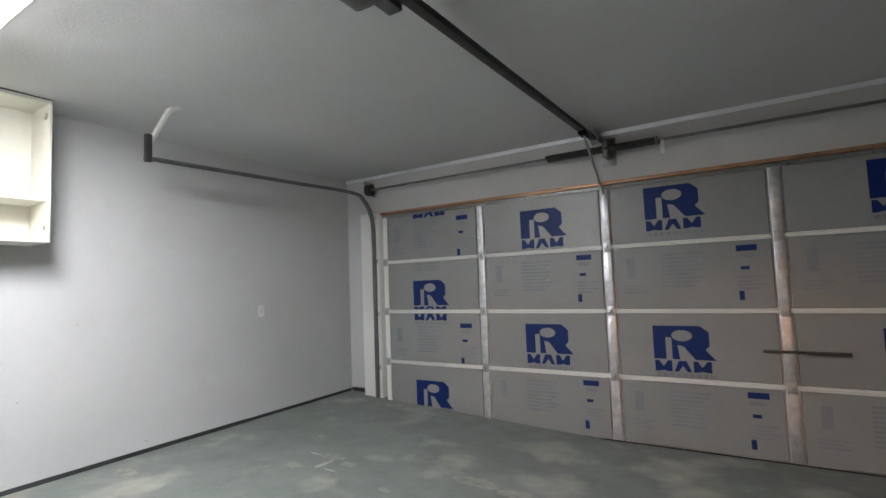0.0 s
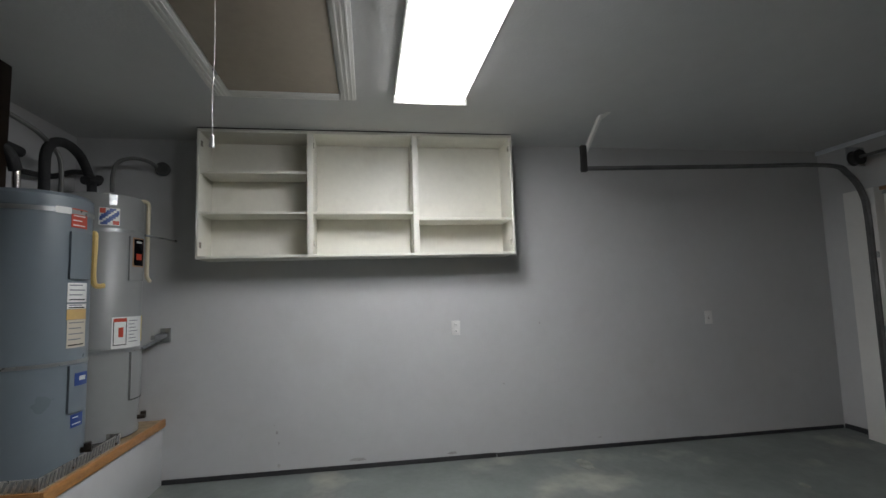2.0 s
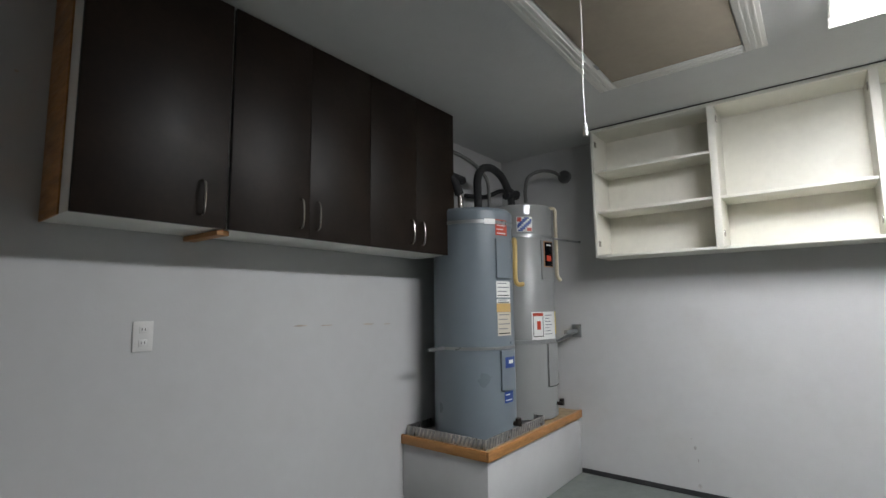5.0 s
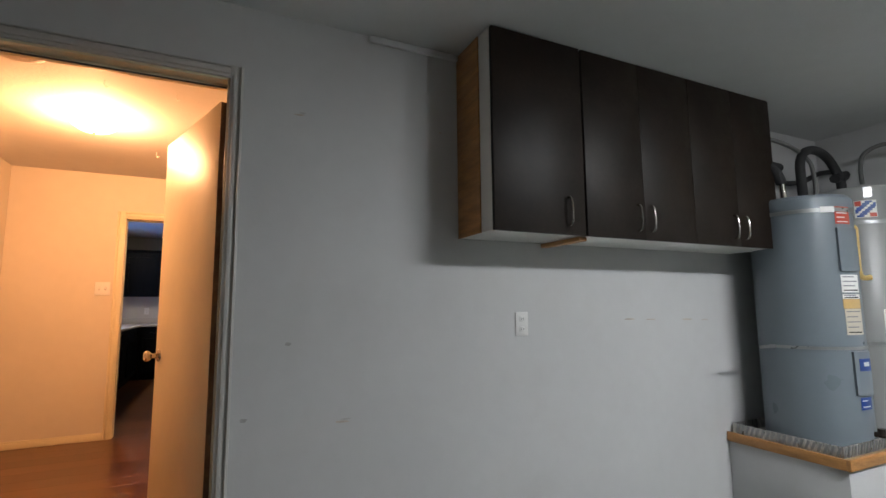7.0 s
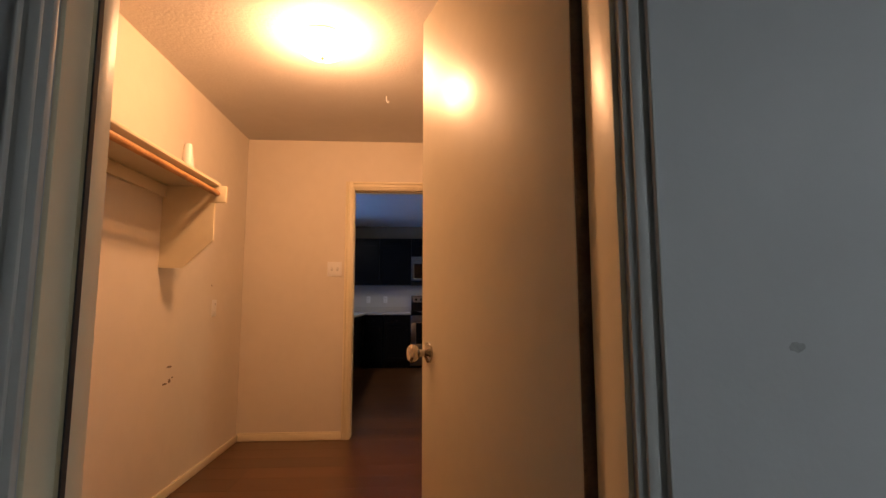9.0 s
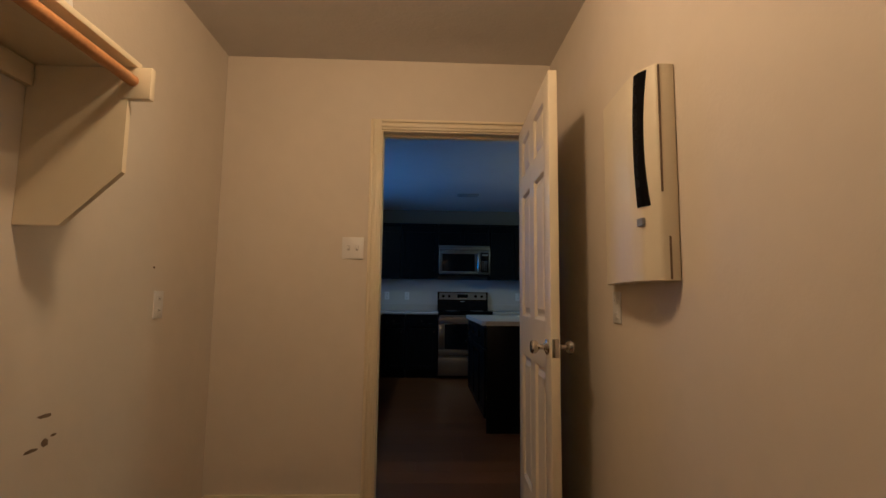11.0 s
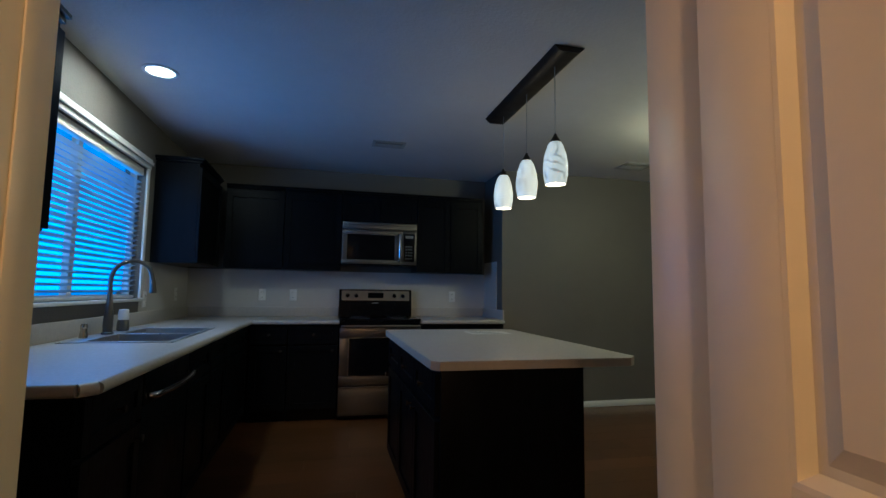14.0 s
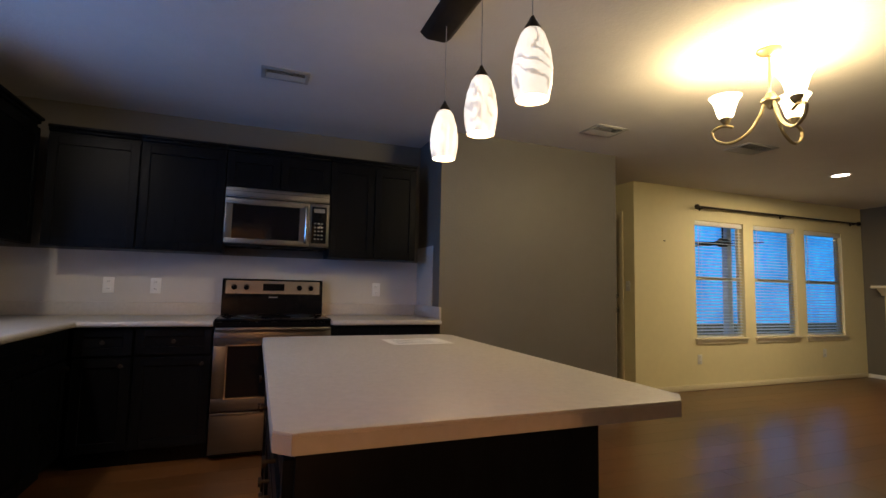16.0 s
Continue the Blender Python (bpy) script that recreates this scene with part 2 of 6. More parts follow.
def part(name, bm, mat, parent=None, label="", smooth=True):
    """Links a bmesh, given in world places, as one mesh under a thing or a part."""
    o = ORIGIN.get(parent, Vector((0, 0, 0)))
    if parent is not None:
        bm.transform(Matrix.Translation(-o))
    me = bpy.data.meshes.new(name)
    bm.normal_update()
    if smooth:
        for f in bm.faces:
            f.smooth = True
        for e in bm.edges:
            e.smooth = len(e.link_faces) == 2 and e.calc_face_angle(0) < radians(35)
    bm.to_mesh(me)
    bm.free()
    me.materials.append(M[mat])
    ob = new(name, me)
    ob.parent = parent
    ORIGIN[ob] = o
    if label:
        ob["label"] = label
    return ob


def solid(name, bm, mat, label="", category="", group="", kind=""):
    """One mesh that is a whole thing, with its origin at the middle of its base."""
    vs = [v.co for v in bm.verts]
    lo = Vector([min(v[i] for v in vs) for i in range(3)])
    hi = Vector([max(v[i] for v in vs) for i in range(3)])
    base = Vector(((lo.x + hi.x) / 2, (lo.y + hi.y) / 2, lo.z))
    bm.transform(Matrix.Translation(-base))
    ob = part(name, bm, mat)
    ob.location = base
    return tagged(ob, label, category, group, kind)


def box(bm, x0, x1, y0, y1, z0, z1, bevel=0.0, seg=2):
    x0, x1, y0, y1, z0, z1 = min(x0, x1), max(x0, x1), min(y0, y1), max(y0, y1), min(z0, z1), max(z0, z1)
    r = bmesh.ops.create_cube(bm, size=1, matrix=Matrix.LocRotScale(((x0 + x1) / 2, (y0 + y1) / 2, (z0 + z1) / 2), None, (x1 - x0, y1 - y0, z1 - z0)))
    if bevel:
        bmesh.ops.bevel(bm, geom=list({e for v in r["verts"] for e in v.link_edges}), offset=bevel, segments=seg, affect="EDGES", profile=0.5)
    return bm


def boxes(*rows, bevel=0.0):
    bm = bmesh.new()
    for r in rows:
        box(bm, *r, bevel=bevel)
    return bm


def one(x0, x1, y0, y1, z0, z1, bevel=0.0, seg=2):
    return box(bmesh.new(), x0, x1, y0, y1, z0, z1, bevel, seg)


def rod(bm, p0, p1, r, r2=None, seg=20):
    p0, p1 = Vector(p0), Vector(p1)
    d = p1 - p0
    m = Matrix.Translation((p0 + p1) / 2) @ d.to_track_quat("Z", "Y").to_matrix().to_4x4()
    bmesh.ops.create_cone(bm, cap_ends=True, segments=seg, radius1=r, radius2=r if r2 is None else r2, depth=d.length, matrix=m)
    return bm


def tube(bm, pts, r, seg=10, n=6):
    """A round tube along a smooth curve through the points."""
    pts = [Vector(p) for p in pts]
    path = []
    for i in range(len(pts) - 1):
        a, b, c, d = pts[max(i - 1, 0)], pts[i], pts[i + 1], pts[min(i + 2, len(pts) - 1)]
        for k in range(n):
            t = k / n
            path.append(0.5 * ((2 * b) + (c - a) * t + (2 * a - 5 * b + 4 * c - d) * t * t + (3 * b - a - 3 * c + d) * t ** 3))
    path.append(pts[-1])
    rings, up = [], None
    for i, p in enumerate(path):
        t = (path[min(i + 1, len(path) - 1)] - path[max(i - 1, 0)]).normalized()
        side = t.orthogonal().normalized() if up is None else (up - t * up.dot(t)).normalized()
        up = side
        w = t.cross(side)
        rr = r(i / (len(path) - 1)) if callable(r) else r
        rings.append([bm.verts.new(p + rr * (math.cos(2 * math.pi * k / seg) * side + math.sin(2 * math.pi * k / seg) * w)) for k in range(seg)])
    for a, b in zip(rings, rings[1:]):
        for k in range(seg):
            bm.faces.new((a[k], a[(k + 1) % seg], b[(k + 1) % seg], b[k]))
    bm.faces.new(rings[0][::-1])
    bm.faces.new(rings[-1])
    return bm


def lathe(bm, profile, centre, seg=32):
    """Turns rows of (radius, height) round an upright axis."""
    rings = []
    for r, z in profile:
        rings.append([bm.verts.new((centre[0] + r * math.cos(2 * math.pi * k / seg), centre[1] + r * math.sin(2 * math.pi * k / seg), centre[2] + z)) for k in range(seg)])
    for a, b in zip(rings, rings[1:]):
        for k in range(seg):
            bm.faces.new((a[k], a[(k + 1) % seg], b[(k + 1) % seg], b[k]))
    if profile[0][0] > 0.0005:
        bm.faces.new(rings[0][::-1])
    if profile[-1][0] > 0.0005:
        bm.faces.new(rings[-1])
    return bm


def prism(bm, poly, axis, a, b):
    """A flat outline pushed from a to b along an axis; the outline's points are in the two other axes, in their order."""
    def at(p, v):
        return {"x": (v, p[0], p[1]), "y": (p[0], v, p[1]), "z": (p[0], p[1], v)}[axis]
    lo = [bm.verts.new(at(p, a)) for p in poly]
    hi = [bm.verts.new(at(p, b)) for p in poly]
    n = len(poly)
    bm.faces.new(lo[::-1])
    bm.faces.new(hi)
    for i in range(n):
        bm.faces.new((lo[i], lo[(i + 1) % n], hi[(i + 1) % n], hi[i]))
    bmesh.ops.recalc_face_normals(bm, faces=bm.faces[:])
    return bm


# ---- structure: garage ----
H = 2.44          # all ceilings
GX0, GX1, GY0 = -3.2, 4.25, -6.32
OX0, OX1, OT = -0.832, 0.012, 2.112     # house door opening


def garage_floor_height(x, y):
    u = min(max((GX1 - x) / 3.0, 0), 1)
    v = min(max((-y - 2.0) / 4.2, 0), 1)
    return -0.085 - 0.155 * u * v


bm = bmesh.new()
nx, ny = 32, 34
grid = [[bm.verts.new((GX0 - 0.1 + (GX1 - GX0 + 0.2) * i / nx, GY0 - 0.4 + (0.46 - GY0) * j / ny, 0)) for i in range(nx + 1)] for j in range(ny + 1)]
for row in grid:
    for v in row:
        v.co.z = garage_floor_height(v.co.x, v.co.y)
for j in range(ny):
    for i in range(nx):
        bm.faces.new((grid[j][i], grid[j][i + 1], grid[j + 1][i + 1], grid[j + 1][i]))
tagged(part("floor_garage", bm, "concrete"), "worn grey painted concrete garage floor with pale stains", "floor", kind="structure")

tagged(part("wall_garage_east", one(GX1, GX1 + 0.12, GY0 - 0.5, 0.12, -0.5, H), "garage_paint"), "white painted garage side wall", "wall", kind="structure")
tagged(part("wall_garage_west", one(GX0 - 0.12, GX0, GY0 - 0.5, 0.0, -0.5, H), "garage_paint"), "white painted garage side wall", "wall", kind="structure")
DX0, DX1, DTOP = -1.30, 3.62, 1.97       # overhead door opening
tagged(part("wall_garage_south", boxes((GX0, DX0, GY0 - 0.14, GY0, -0.5, H), (DX1, GX1, GY0 - 0.14, GY0, -0.5, H), (DX0, DX1, GY0 - 0.14, GY0, DTOP, H)), "garage_paint"),
       "white painted wall above the overhead door", "wall", kind="structure")
tagged(part("ceiling_garage", one(GX0 - 0.1, GX1 + 0.12, GY0 - 0.5, 0.0, H, H + 0.1), "garage_ceiling"), "white textured garage ceiling", "ceiling", kind="structure")
# wall between garage and house, with the door opening x -0.80 to 0
tagged(part("wall_garage_north", boxes((GX0 - 0.12, OX0, 0, 0.06, -0.5, H), (OX1, GX1, 0, 0.06, -0.5, H), (OX0, OX1, 0, 0.06, OT, H)), "garage_paint"),
       "white painted wall between garage and house", "wall", kind="structure")
tagged(part("wall_laundry_south", boxes((-1.82, OX0, 0.06, 0.12, 0, H), (OX1, 0.26, 0.06, 0.12, 0, H), (OX0, OX1, 0.06, 0.12, OT, H)), "laundry_paint"),
       "cream painted laundry wall", "wall", kind="structure")
tagged(part("threshold", one(OX0, OX1, -0.02, 0.12, -0.2, 0.004, 0.004), "edge_wood"), "worn wooden door threshold", "threshold", kind="structure")
tagged(part("step_sill", one(OX0, OX1, 0.0, 0.12, -0.5, -0.2), "concrete"), "concrete under the door sill", "sill", kind="structure")
# base strip along the side wall and by the overhead door
for k, (y0, y1) in enumerate(((-6.3, -4.9), (-4.895, -3.1), (-3.095, -0.64))):
    tagged(part("baseboard_garage", one(GX1 - 0.012, GX1 - 0.001, y0, y1, -0.10, -0.060 + 0.004 * k, 0.003), "rubber"), "black vinyl base strip along the garage wall", "baseboard", kind="structure")
tagged(part("baseboard_garage", one(3.98, GX1 - 0.013, GY0 + 0.001, GY0 + 0.012, -0.16, -0.05, 0.003), "rubber"), "black vinyl base strip by the overhead door", "baseboard", kind="structure")
tagged(part("door_jamb_garage", one(3.70, 3.96, GY0 + 0.002, GY0 + 0.10, -0.30, 1.98, 0.004), "white_trim"), "white painted overhead door jamb", "trim", kind="structure")
tagged(part("crown_strip", one(0.6, 1.06, -0.022, -0.001, 2.405, 2.437, 0.006), "garage_paint"), "white strip at the ceiling line", "trim", kind="structure")
# bright line of light at the ceiling, put in as a pale strip
tagged(part("ceiling_strip", one(GX0, GX1, GY0 + 0.001, GY0 + 0.02, 2.400, 2.438, 0.004), "light_line"), "very pale strip for the bright line of light over the garage door", "trim", kind="structure")


def casing(name, x0, x1, top, y, out, mat, w=0.07, foot=0.0):
    """A stepped door casing on the wall face y; out is -1 or 1, the way that it faces."""
    for a, b, z0, z1, side in ((x0 - w, x0, foot, top + w, 0), (x1, x1 + w, foot, top + w, 0), (x0, x1, top, top + w, 1)):
        bm = bmesh.new()
        box(bm, a, b, y, y + out * 0.012, z0, z1, 0.002)
        if side:
            box(bm, a, b, y + out * 0.012, y + out * 0.020, z0 + 0.012, z0 + 0.030, 0.003)
            box(bm, a, b, y + out * 0.012, y + out * 0.024, z0 + 0.040, z1 - 0.006, 0.004)
        else:
            inner, outer = (b, a) if a < x0 else (a, b)
            s = 1 if outer > inner else -1
            box(bm, inner + s * 0.012, inner + s * 0.030, y + out * 0.012, y + out * 0.020, z0, z1 - 0.04, 0.003)
            box(bm, inner + s * 0.040, outer - s * 0.006, y + out * 0.012, y + out * 0.024, z0, z1 - 0.006, 0.004)
        tagged(part(name, bm, mat), "moulded painted door casing", "trim", kind="structure")


def jamb(name, x0, x1, y0, y1, top, mat, stop=0.012):
    t = 0.009
    tagged(part(name, boxes((x0, x0 + t, y0, y1, 0.0, top), (x1 - t, x1, y0, y1, 0.0, top), (x0 + t, x1 - t, y0, y1, top - t, top),
                            (x0 + t, x0 + t + stop, y0 + 0.055, y0 + 0.09, 0.0, top - t), (x0 + t + stop, x1 - t, y0 + 0.055, y0 + 0.09, top - t - 0.012, top - t), bevel=0.0015), mat),
           "painted door jamb with a stop", "trim", kind="structure")


casing("door_casing_garage", OX0, OX1, OT, 0.0, -1, "garage_trim", w=0.052, foot=-0.08)
casing("door_casing_laundry", OX0, OX1, OT, 0.12, 1, "trim", w=0.058)
jamb("door_jamb_house", OX0, OX1, 0.0, 0.12, OT, "trim")
tagged(part("weatherstrip", boxes((OX0 + 0.0212, OX0 + 0.0245, 0.048, 0.058, 0.01, OT - 0.022), (OX0 + 0.0212, OX1 - 0.01, 0.048, 0.0545, OT - 0.026, OT - 0.0212)), "rubber"), "thin black weatherstrip in the door frame", "trim", kind="structure")

# ---- structure: laundry ----
LX0, LX1, LY1 = -1.70, 0.14, 3.28
KX0, KX1 = -0.825, -0.01        # kitchen door opening
tagged(part("wall_laundry_west", one(LX0 - 0.12, LX0, 0.12, LY1, 0, H), "laundry_paint"), "cream painted laundry wall", "wall", kind="structure")
tagged(part("wall_laundry_east", one(LX1, LX1 + 0.12, 0.12, LY1, 0, H), "laundry_paint"), "cream painted laundry wall", "wall", kind="structure")
tagged(part("wall_laundry_north", boxes((LX0 - 0.12, KX0, LY1, LY1 + 0.06, 0, H), (KX1, LX1 + 0.12, LY1, LY1 + 0.06, 0, H), (KX0, KX1, LY1, LY1 + 0.06, 2.03, H)), "laundry_paint"),
       "cream painted wall with the kitchen door", "wall", kind="structure")
tagged(part("ceiling_laundry", one(LX0 - 0.12, LX1 + 0.12, 0.06, LY1 + 0.06, H, H + 0.1), "ceiling_paint"), "cream textured laundry ceiling", "ceiling", kind="structure")
casing("door_casing_kitchen", KX0, KX1, 2.03, LY1, -1, "trim", w=0.06)
jamb("door_jamb_kitchen", KX0, KX1, LY1, LY1 + 0.12, 2.03, "trim", 0.003)

# ---- structure: kitchen and living room ----
RX0, RX1, RY0, RY1 = -1.83, 8.16, LY1 + 0.12, 7.93
YW = 8.107                     # living room window wall
casing("door_casing_kitchen", KX0, KX1, 2.03, RY0, 1, "white_trim", w=0.06)
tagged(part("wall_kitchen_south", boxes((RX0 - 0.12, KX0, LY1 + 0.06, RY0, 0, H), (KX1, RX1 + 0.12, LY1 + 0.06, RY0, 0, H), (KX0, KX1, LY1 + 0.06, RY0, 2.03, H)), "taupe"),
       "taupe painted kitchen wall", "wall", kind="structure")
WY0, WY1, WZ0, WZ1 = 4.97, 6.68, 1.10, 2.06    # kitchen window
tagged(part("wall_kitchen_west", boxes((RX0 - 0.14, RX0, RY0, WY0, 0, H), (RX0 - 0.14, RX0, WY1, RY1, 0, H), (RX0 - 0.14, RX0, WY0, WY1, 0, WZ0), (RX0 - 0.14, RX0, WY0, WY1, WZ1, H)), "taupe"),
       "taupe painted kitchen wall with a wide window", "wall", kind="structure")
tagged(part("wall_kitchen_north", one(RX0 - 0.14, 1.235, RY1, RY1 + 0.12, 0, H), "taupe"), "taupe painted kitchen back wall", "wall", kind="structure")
tagged(part("wall_pantry", one(1.235, 3.005, 7.37, 9.6, 0, H), "taupe"), "grey taupe painted pantry walls", "wall", kind="structure")
tagged(part("wall_hall_north", one(3.005, 4.05, 9.6, 9.72, 0, H), "yellow"), "pale yellow hall end wall", "wall", kind="structure")
wins = ((4.85, 5.69), (5.88, 6.69), (6.88, 7.69))
LZ0, LZ1 = 0.61, 2.05
rows = [(3.905, wins[0][0], YW, YW + 0.10, 0, H), (wins[0][1], wins[1][0], YW, YW + 0.10, 0, H), (wins[1][1], wins[2][0], YW, YW + 0.10, 0, H), (wins[2][1], RX1 + 0.12, YW, YW + 0.10, 0, H)]
for a, b in wins:
    rows += [(a, b, YW, YW + 0.10, 0, LZ0), (a, b, YW, YW + 0.10, LZ1, H)]
tagged(part("wall_living_north", boxes(*rows), "yellow"), "pale yellow living room wall with three windows", "wall", kind="structure")
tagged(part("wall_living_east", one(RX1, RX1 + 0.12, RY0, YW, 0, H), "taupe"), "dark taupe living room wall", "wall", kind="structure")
FD0, FD1 = 8.34, 9.20          # front door opening in the hall's side wall
tagged(part("wall_hall_east", boxes((3.905, 4.045, YW + 0.10, FD0, 0, H), (3.905, 4.045, FD1, 9.6, 0, H), (3.905, 4.045, FD0, FD1, 2.05, H)), "yellow"), "yellow hall wall with the front door", "wall", kind="structure")
tagged(part("ceiling_main", boxes((RX0 - 0.14, RX1 + 0.12, LY1 + 0.06, YW + 0.10, H, H + 0.1), (1.235, 4.05, YW + 0.10, 9.72, H, H + 0.1)), "ceiling_paint"), "grey white textured ceiling", "ceiling", kind="structure")
sub = boxes((LX0, LX1, 0.12, LY1, -0.12, -0.012), (KX0, KX1, LY1, RY0, -0.12, -0.012), (RX0, RX1, RY0, YW, -0.12, -0.012), (3.005, 3.905, YW, 9.6, -0.12, -0.012))
floor_house = tagged(part("floor", sub, "laminate"), "brown wood laminate plank floor", "floor", kind="structure")
# backsplash zone, white, on the back wall, the window wall and the pantry return
tagged(part("backsplash", boxes((RX0 + 0.002, 1.232, RY1 - 0.006, RY1 - 0.001, 0.90, 1.372), (RX0 + 0.001, RX0 + 0.006, 6.70, RY1 - 0.007, 0.90, 1.372), (1.228, 1.2345, 7.52, RY1 - 0.007, 0.90, 1.50)), "splash"),
       "white painted backsplash behind the counters", "backsplash", kind="structure")


def baseboard(x0, x1, y0, y1, mat="white_trim"):
    tagged(part("baseboard", boxes((x0, x1, y0, y1, 0.0, 0.052), bevel=0.003), mat), "painted wooden baseboard", "baseboard", kind="structure")
    if abs(x1 - x0) > abs(y1 - y0):
        s = 0.5 * abs(y1 - y0)
        tagged(part("baseboard", boxes((x0, x1, y0 if y0 > 1.0 and mat == "x" else y0 + s * 0.4, y1, 0.052, 0.064), bevel=0.003), mat), "rounded top of the baseboard", "baseboard", kind="structure")


baseboard(LX0 + 0.013, KX0 - 0.062, LY1 - 0.013, LY1 - 0.001, "trim")
baseboard(LX0 + 0.001, LX0 + 0.013, 0.13, LY1 - 0.001, "trim")
baseboard(LX1 - 0.013, LX1 - 0.001, 0.13, LY1 - 0.014, "trim")
baseboard(KX1 + 0.062, LX1 - 0.014, LY1 - 0.013, LY1 - 0.001, "trim")
baseboard(1.24, 3.018, 7.356, 7.369)
baseboard(3.006, 3.018, 7.37, 9.59)
baseboard(3.892, RX1 - 0.014, YW - 0.013, YW - 0.001, "trim")
baseboard(3.892, 3.904, YW, FD0 - 0.08, "trim")
baseboard(RX1 - 0.013, RX1 - 0.001, RY0 + 0.01, YW - 0.014)

# ---- garage things ----


def garage_door():
    yf = -6.22                                   # face of the boards
    d = thing("garage_door", (1.16, yf, -0.24), "sectional overhead door lined with foil-faced insulation boards", "garage door")
    edges = [3.62, 2.385, 1.165, -0.055, -1.28]
    z0, hs = -0.245, 0.548
    rows_z = [(z0 + hs * k, z0 + hs * (k + 1)) for k in range(4)]

    def board(c, r):
        xa, xb = edges[c + 1] + 0.05, edges[c] - 0.05
        za, zb = rows_z[r][0] + 0.018, min(rows_z[r][1] - 0.018, 1.93)
        b = part("insulation_board", one(xa, xb, yf - 0.02, yf, za, zb, 0.004, 1), "board", d)
        w = xb - xa

        def px(u):                                # u runs from the left edge as seen from inside
            return xb - u * w

        def ink(u0, u1, v0, v1, mat):
            v0, v1 = max(v0, za + 0.006), min(v1, zb - 0.006)
            if v1 - v0 > 0.006:
                rows.append((px(u1), px(u0), yf, yf + 0.0012, v0, v1, mat))

        rows = []

        def logo(u, v, s=1.0):
            """A blue block with a pale round and bar cut in, three blue blocks under it and a thin grey line."""
            s = s * 1.12 / w
            x0, x1 = px(u), px(u + 0.36 * s)
            zt = v
            hgt = 0.265
            lo, hi = max(zt - hgt, za + 0.006), min(zt, zb - 0.006)
            if hi > lo + 0.01:
                bmx = bmesh.new()
                prism(bmx, [(x0, lo), (x0, hi), (x1 + 0.06, hi), (x1, hi - 0.05), (x1, lo + 0.11), (x1 + 0.03, lo + 0.08), (x1 - 0.04, lo)], "y", yf, yf + 0.0012)
                part("logo_block", bmx, "ink_blue", b, "dark blue printed block")
                bmx = bmesh.new()
                cx, cz = (x0 + x1) / 2 - 0.01, (lo + hi) / 2
                ring = [(cx + 0.075 * math.cos(q), cz + 0.055 + 0.045 * math.sin(q)) for q in [k * math.pi / 8 for k in range(16)]]
                prism(bmx, ring, "y", yf + 0.0013, yf + 0.002)
                prism(bmx, [(cx + 0.12, lo), (cx + 0.12, cz + 0.04), (cx + 0.075, cz + 0.04), (cx + 0.075, lo)], "y", yf + 0.0013, yf + 0.002)
                prism(bmx, [(cx + 0.02, lo), (cx + 0.035, cz - 0.02), (cx - 0.01, cz - 0.03), (cx - 0.09, lo)], "y", yf + 0.0013, yf + 0.002)
                part("logo_gap", bmx, "board", b)
            zt2 = v - hgt - 0.012
            lo2, hi2 = max(zt2 - 0.085, za + 0.006), min(zt2, zb - 0.006)
            if hi2 > lo2 + 0.008:
                bmx = bmesh.new()
                wd = 0.125
                for k in range(3):
                    xa2 = x0 - 0.005 - k * (wd + 0.014)
                    if k == 1:
                        prism(bmx, [(xa2, lo2), (xa2 - 0.035, hi2), (xa2 - wd + 0.035, hi2), (xa2 - wd, lo2), (xa2 - wd + 0.03, lo2), (xa2 - wd / 2, lo2 + (hi2 - lo2) * 0.55), (xa2 - 0.03, lo2)], "y", yf, yf + 0.0012)
                    else:
                        prism(bmx, [(xa2, lo2), (xa2, hi2), (xa2 - 0.03, hi2), (xa2 - wd / 2, lo2 + (hi2 - lo2) * 0.45), (xa2 - wd + 0.03, hi2), (xa2 - wd, hi2), (xa2 - wd, lo2), (xa2 - wd + 0.03, lo2), (xa2 - wd / 2, lo2 + (hi2 - lo2) * 0.1), (xa2 - 0.03, lo2)], "y", yf, yf + 0.0012)
                part("logo_bars", bmx, "ink_blue", b)
            zt3 = zt2 - 0.1
            for k in range(9):
                uu = u + 0.01 + 0.043 * k * s
                ink(uu, uu + 0.03 * s, zt3 - 0.028, zt3, "ink_grey")

        def small_print(v):
            """Small grey print: a paragraph, a picture block, side notes."""
            for k in range(9):
                ink(0.33, 0.60 - 0.03 * (k % 3), v - 0.055 - 0.032 * k, v - 0.037 - 0.032 * k, "ink_grey")
            ink(0.09, 0.15, v - 0.22, v - 0.06, "ink_grey")
            for k in range(3):
                ink(0.06, 0.22 - 0.03 * (k % 2), v - 0.30 - 0.026 * k, v - 0.288 - 0.026 * k, "ink_grey")
            ink(0.80, 0.92, v - 0.05, v - 0.005, "ink_blue")
            ink(0.81, 0.90, v - 0.10, v - 0.07, "ink_grey")
            ink(0.82, 0.87, v - 0.19, v - 0.165, "ink_blue")
            for k in range(4):
                ink(0.80, 0.96 - 0.04 * (k % 2), v - 0.255 - 0.028 * k, v - 0.24 - 0.028 * k, "ink_grey")
            ink(0.80, 0.83, v - 0.42, v - 0.35, "ink_blue")

        style = (("nR", "R", "nR", "R"), ("n", "R", "n", "R"), ("n", "R", "n", "R"), ("n", "R", "n", "R"))[c][r]
        mid_u = (0.30, 0.34, 0.24, 0.42)[c]
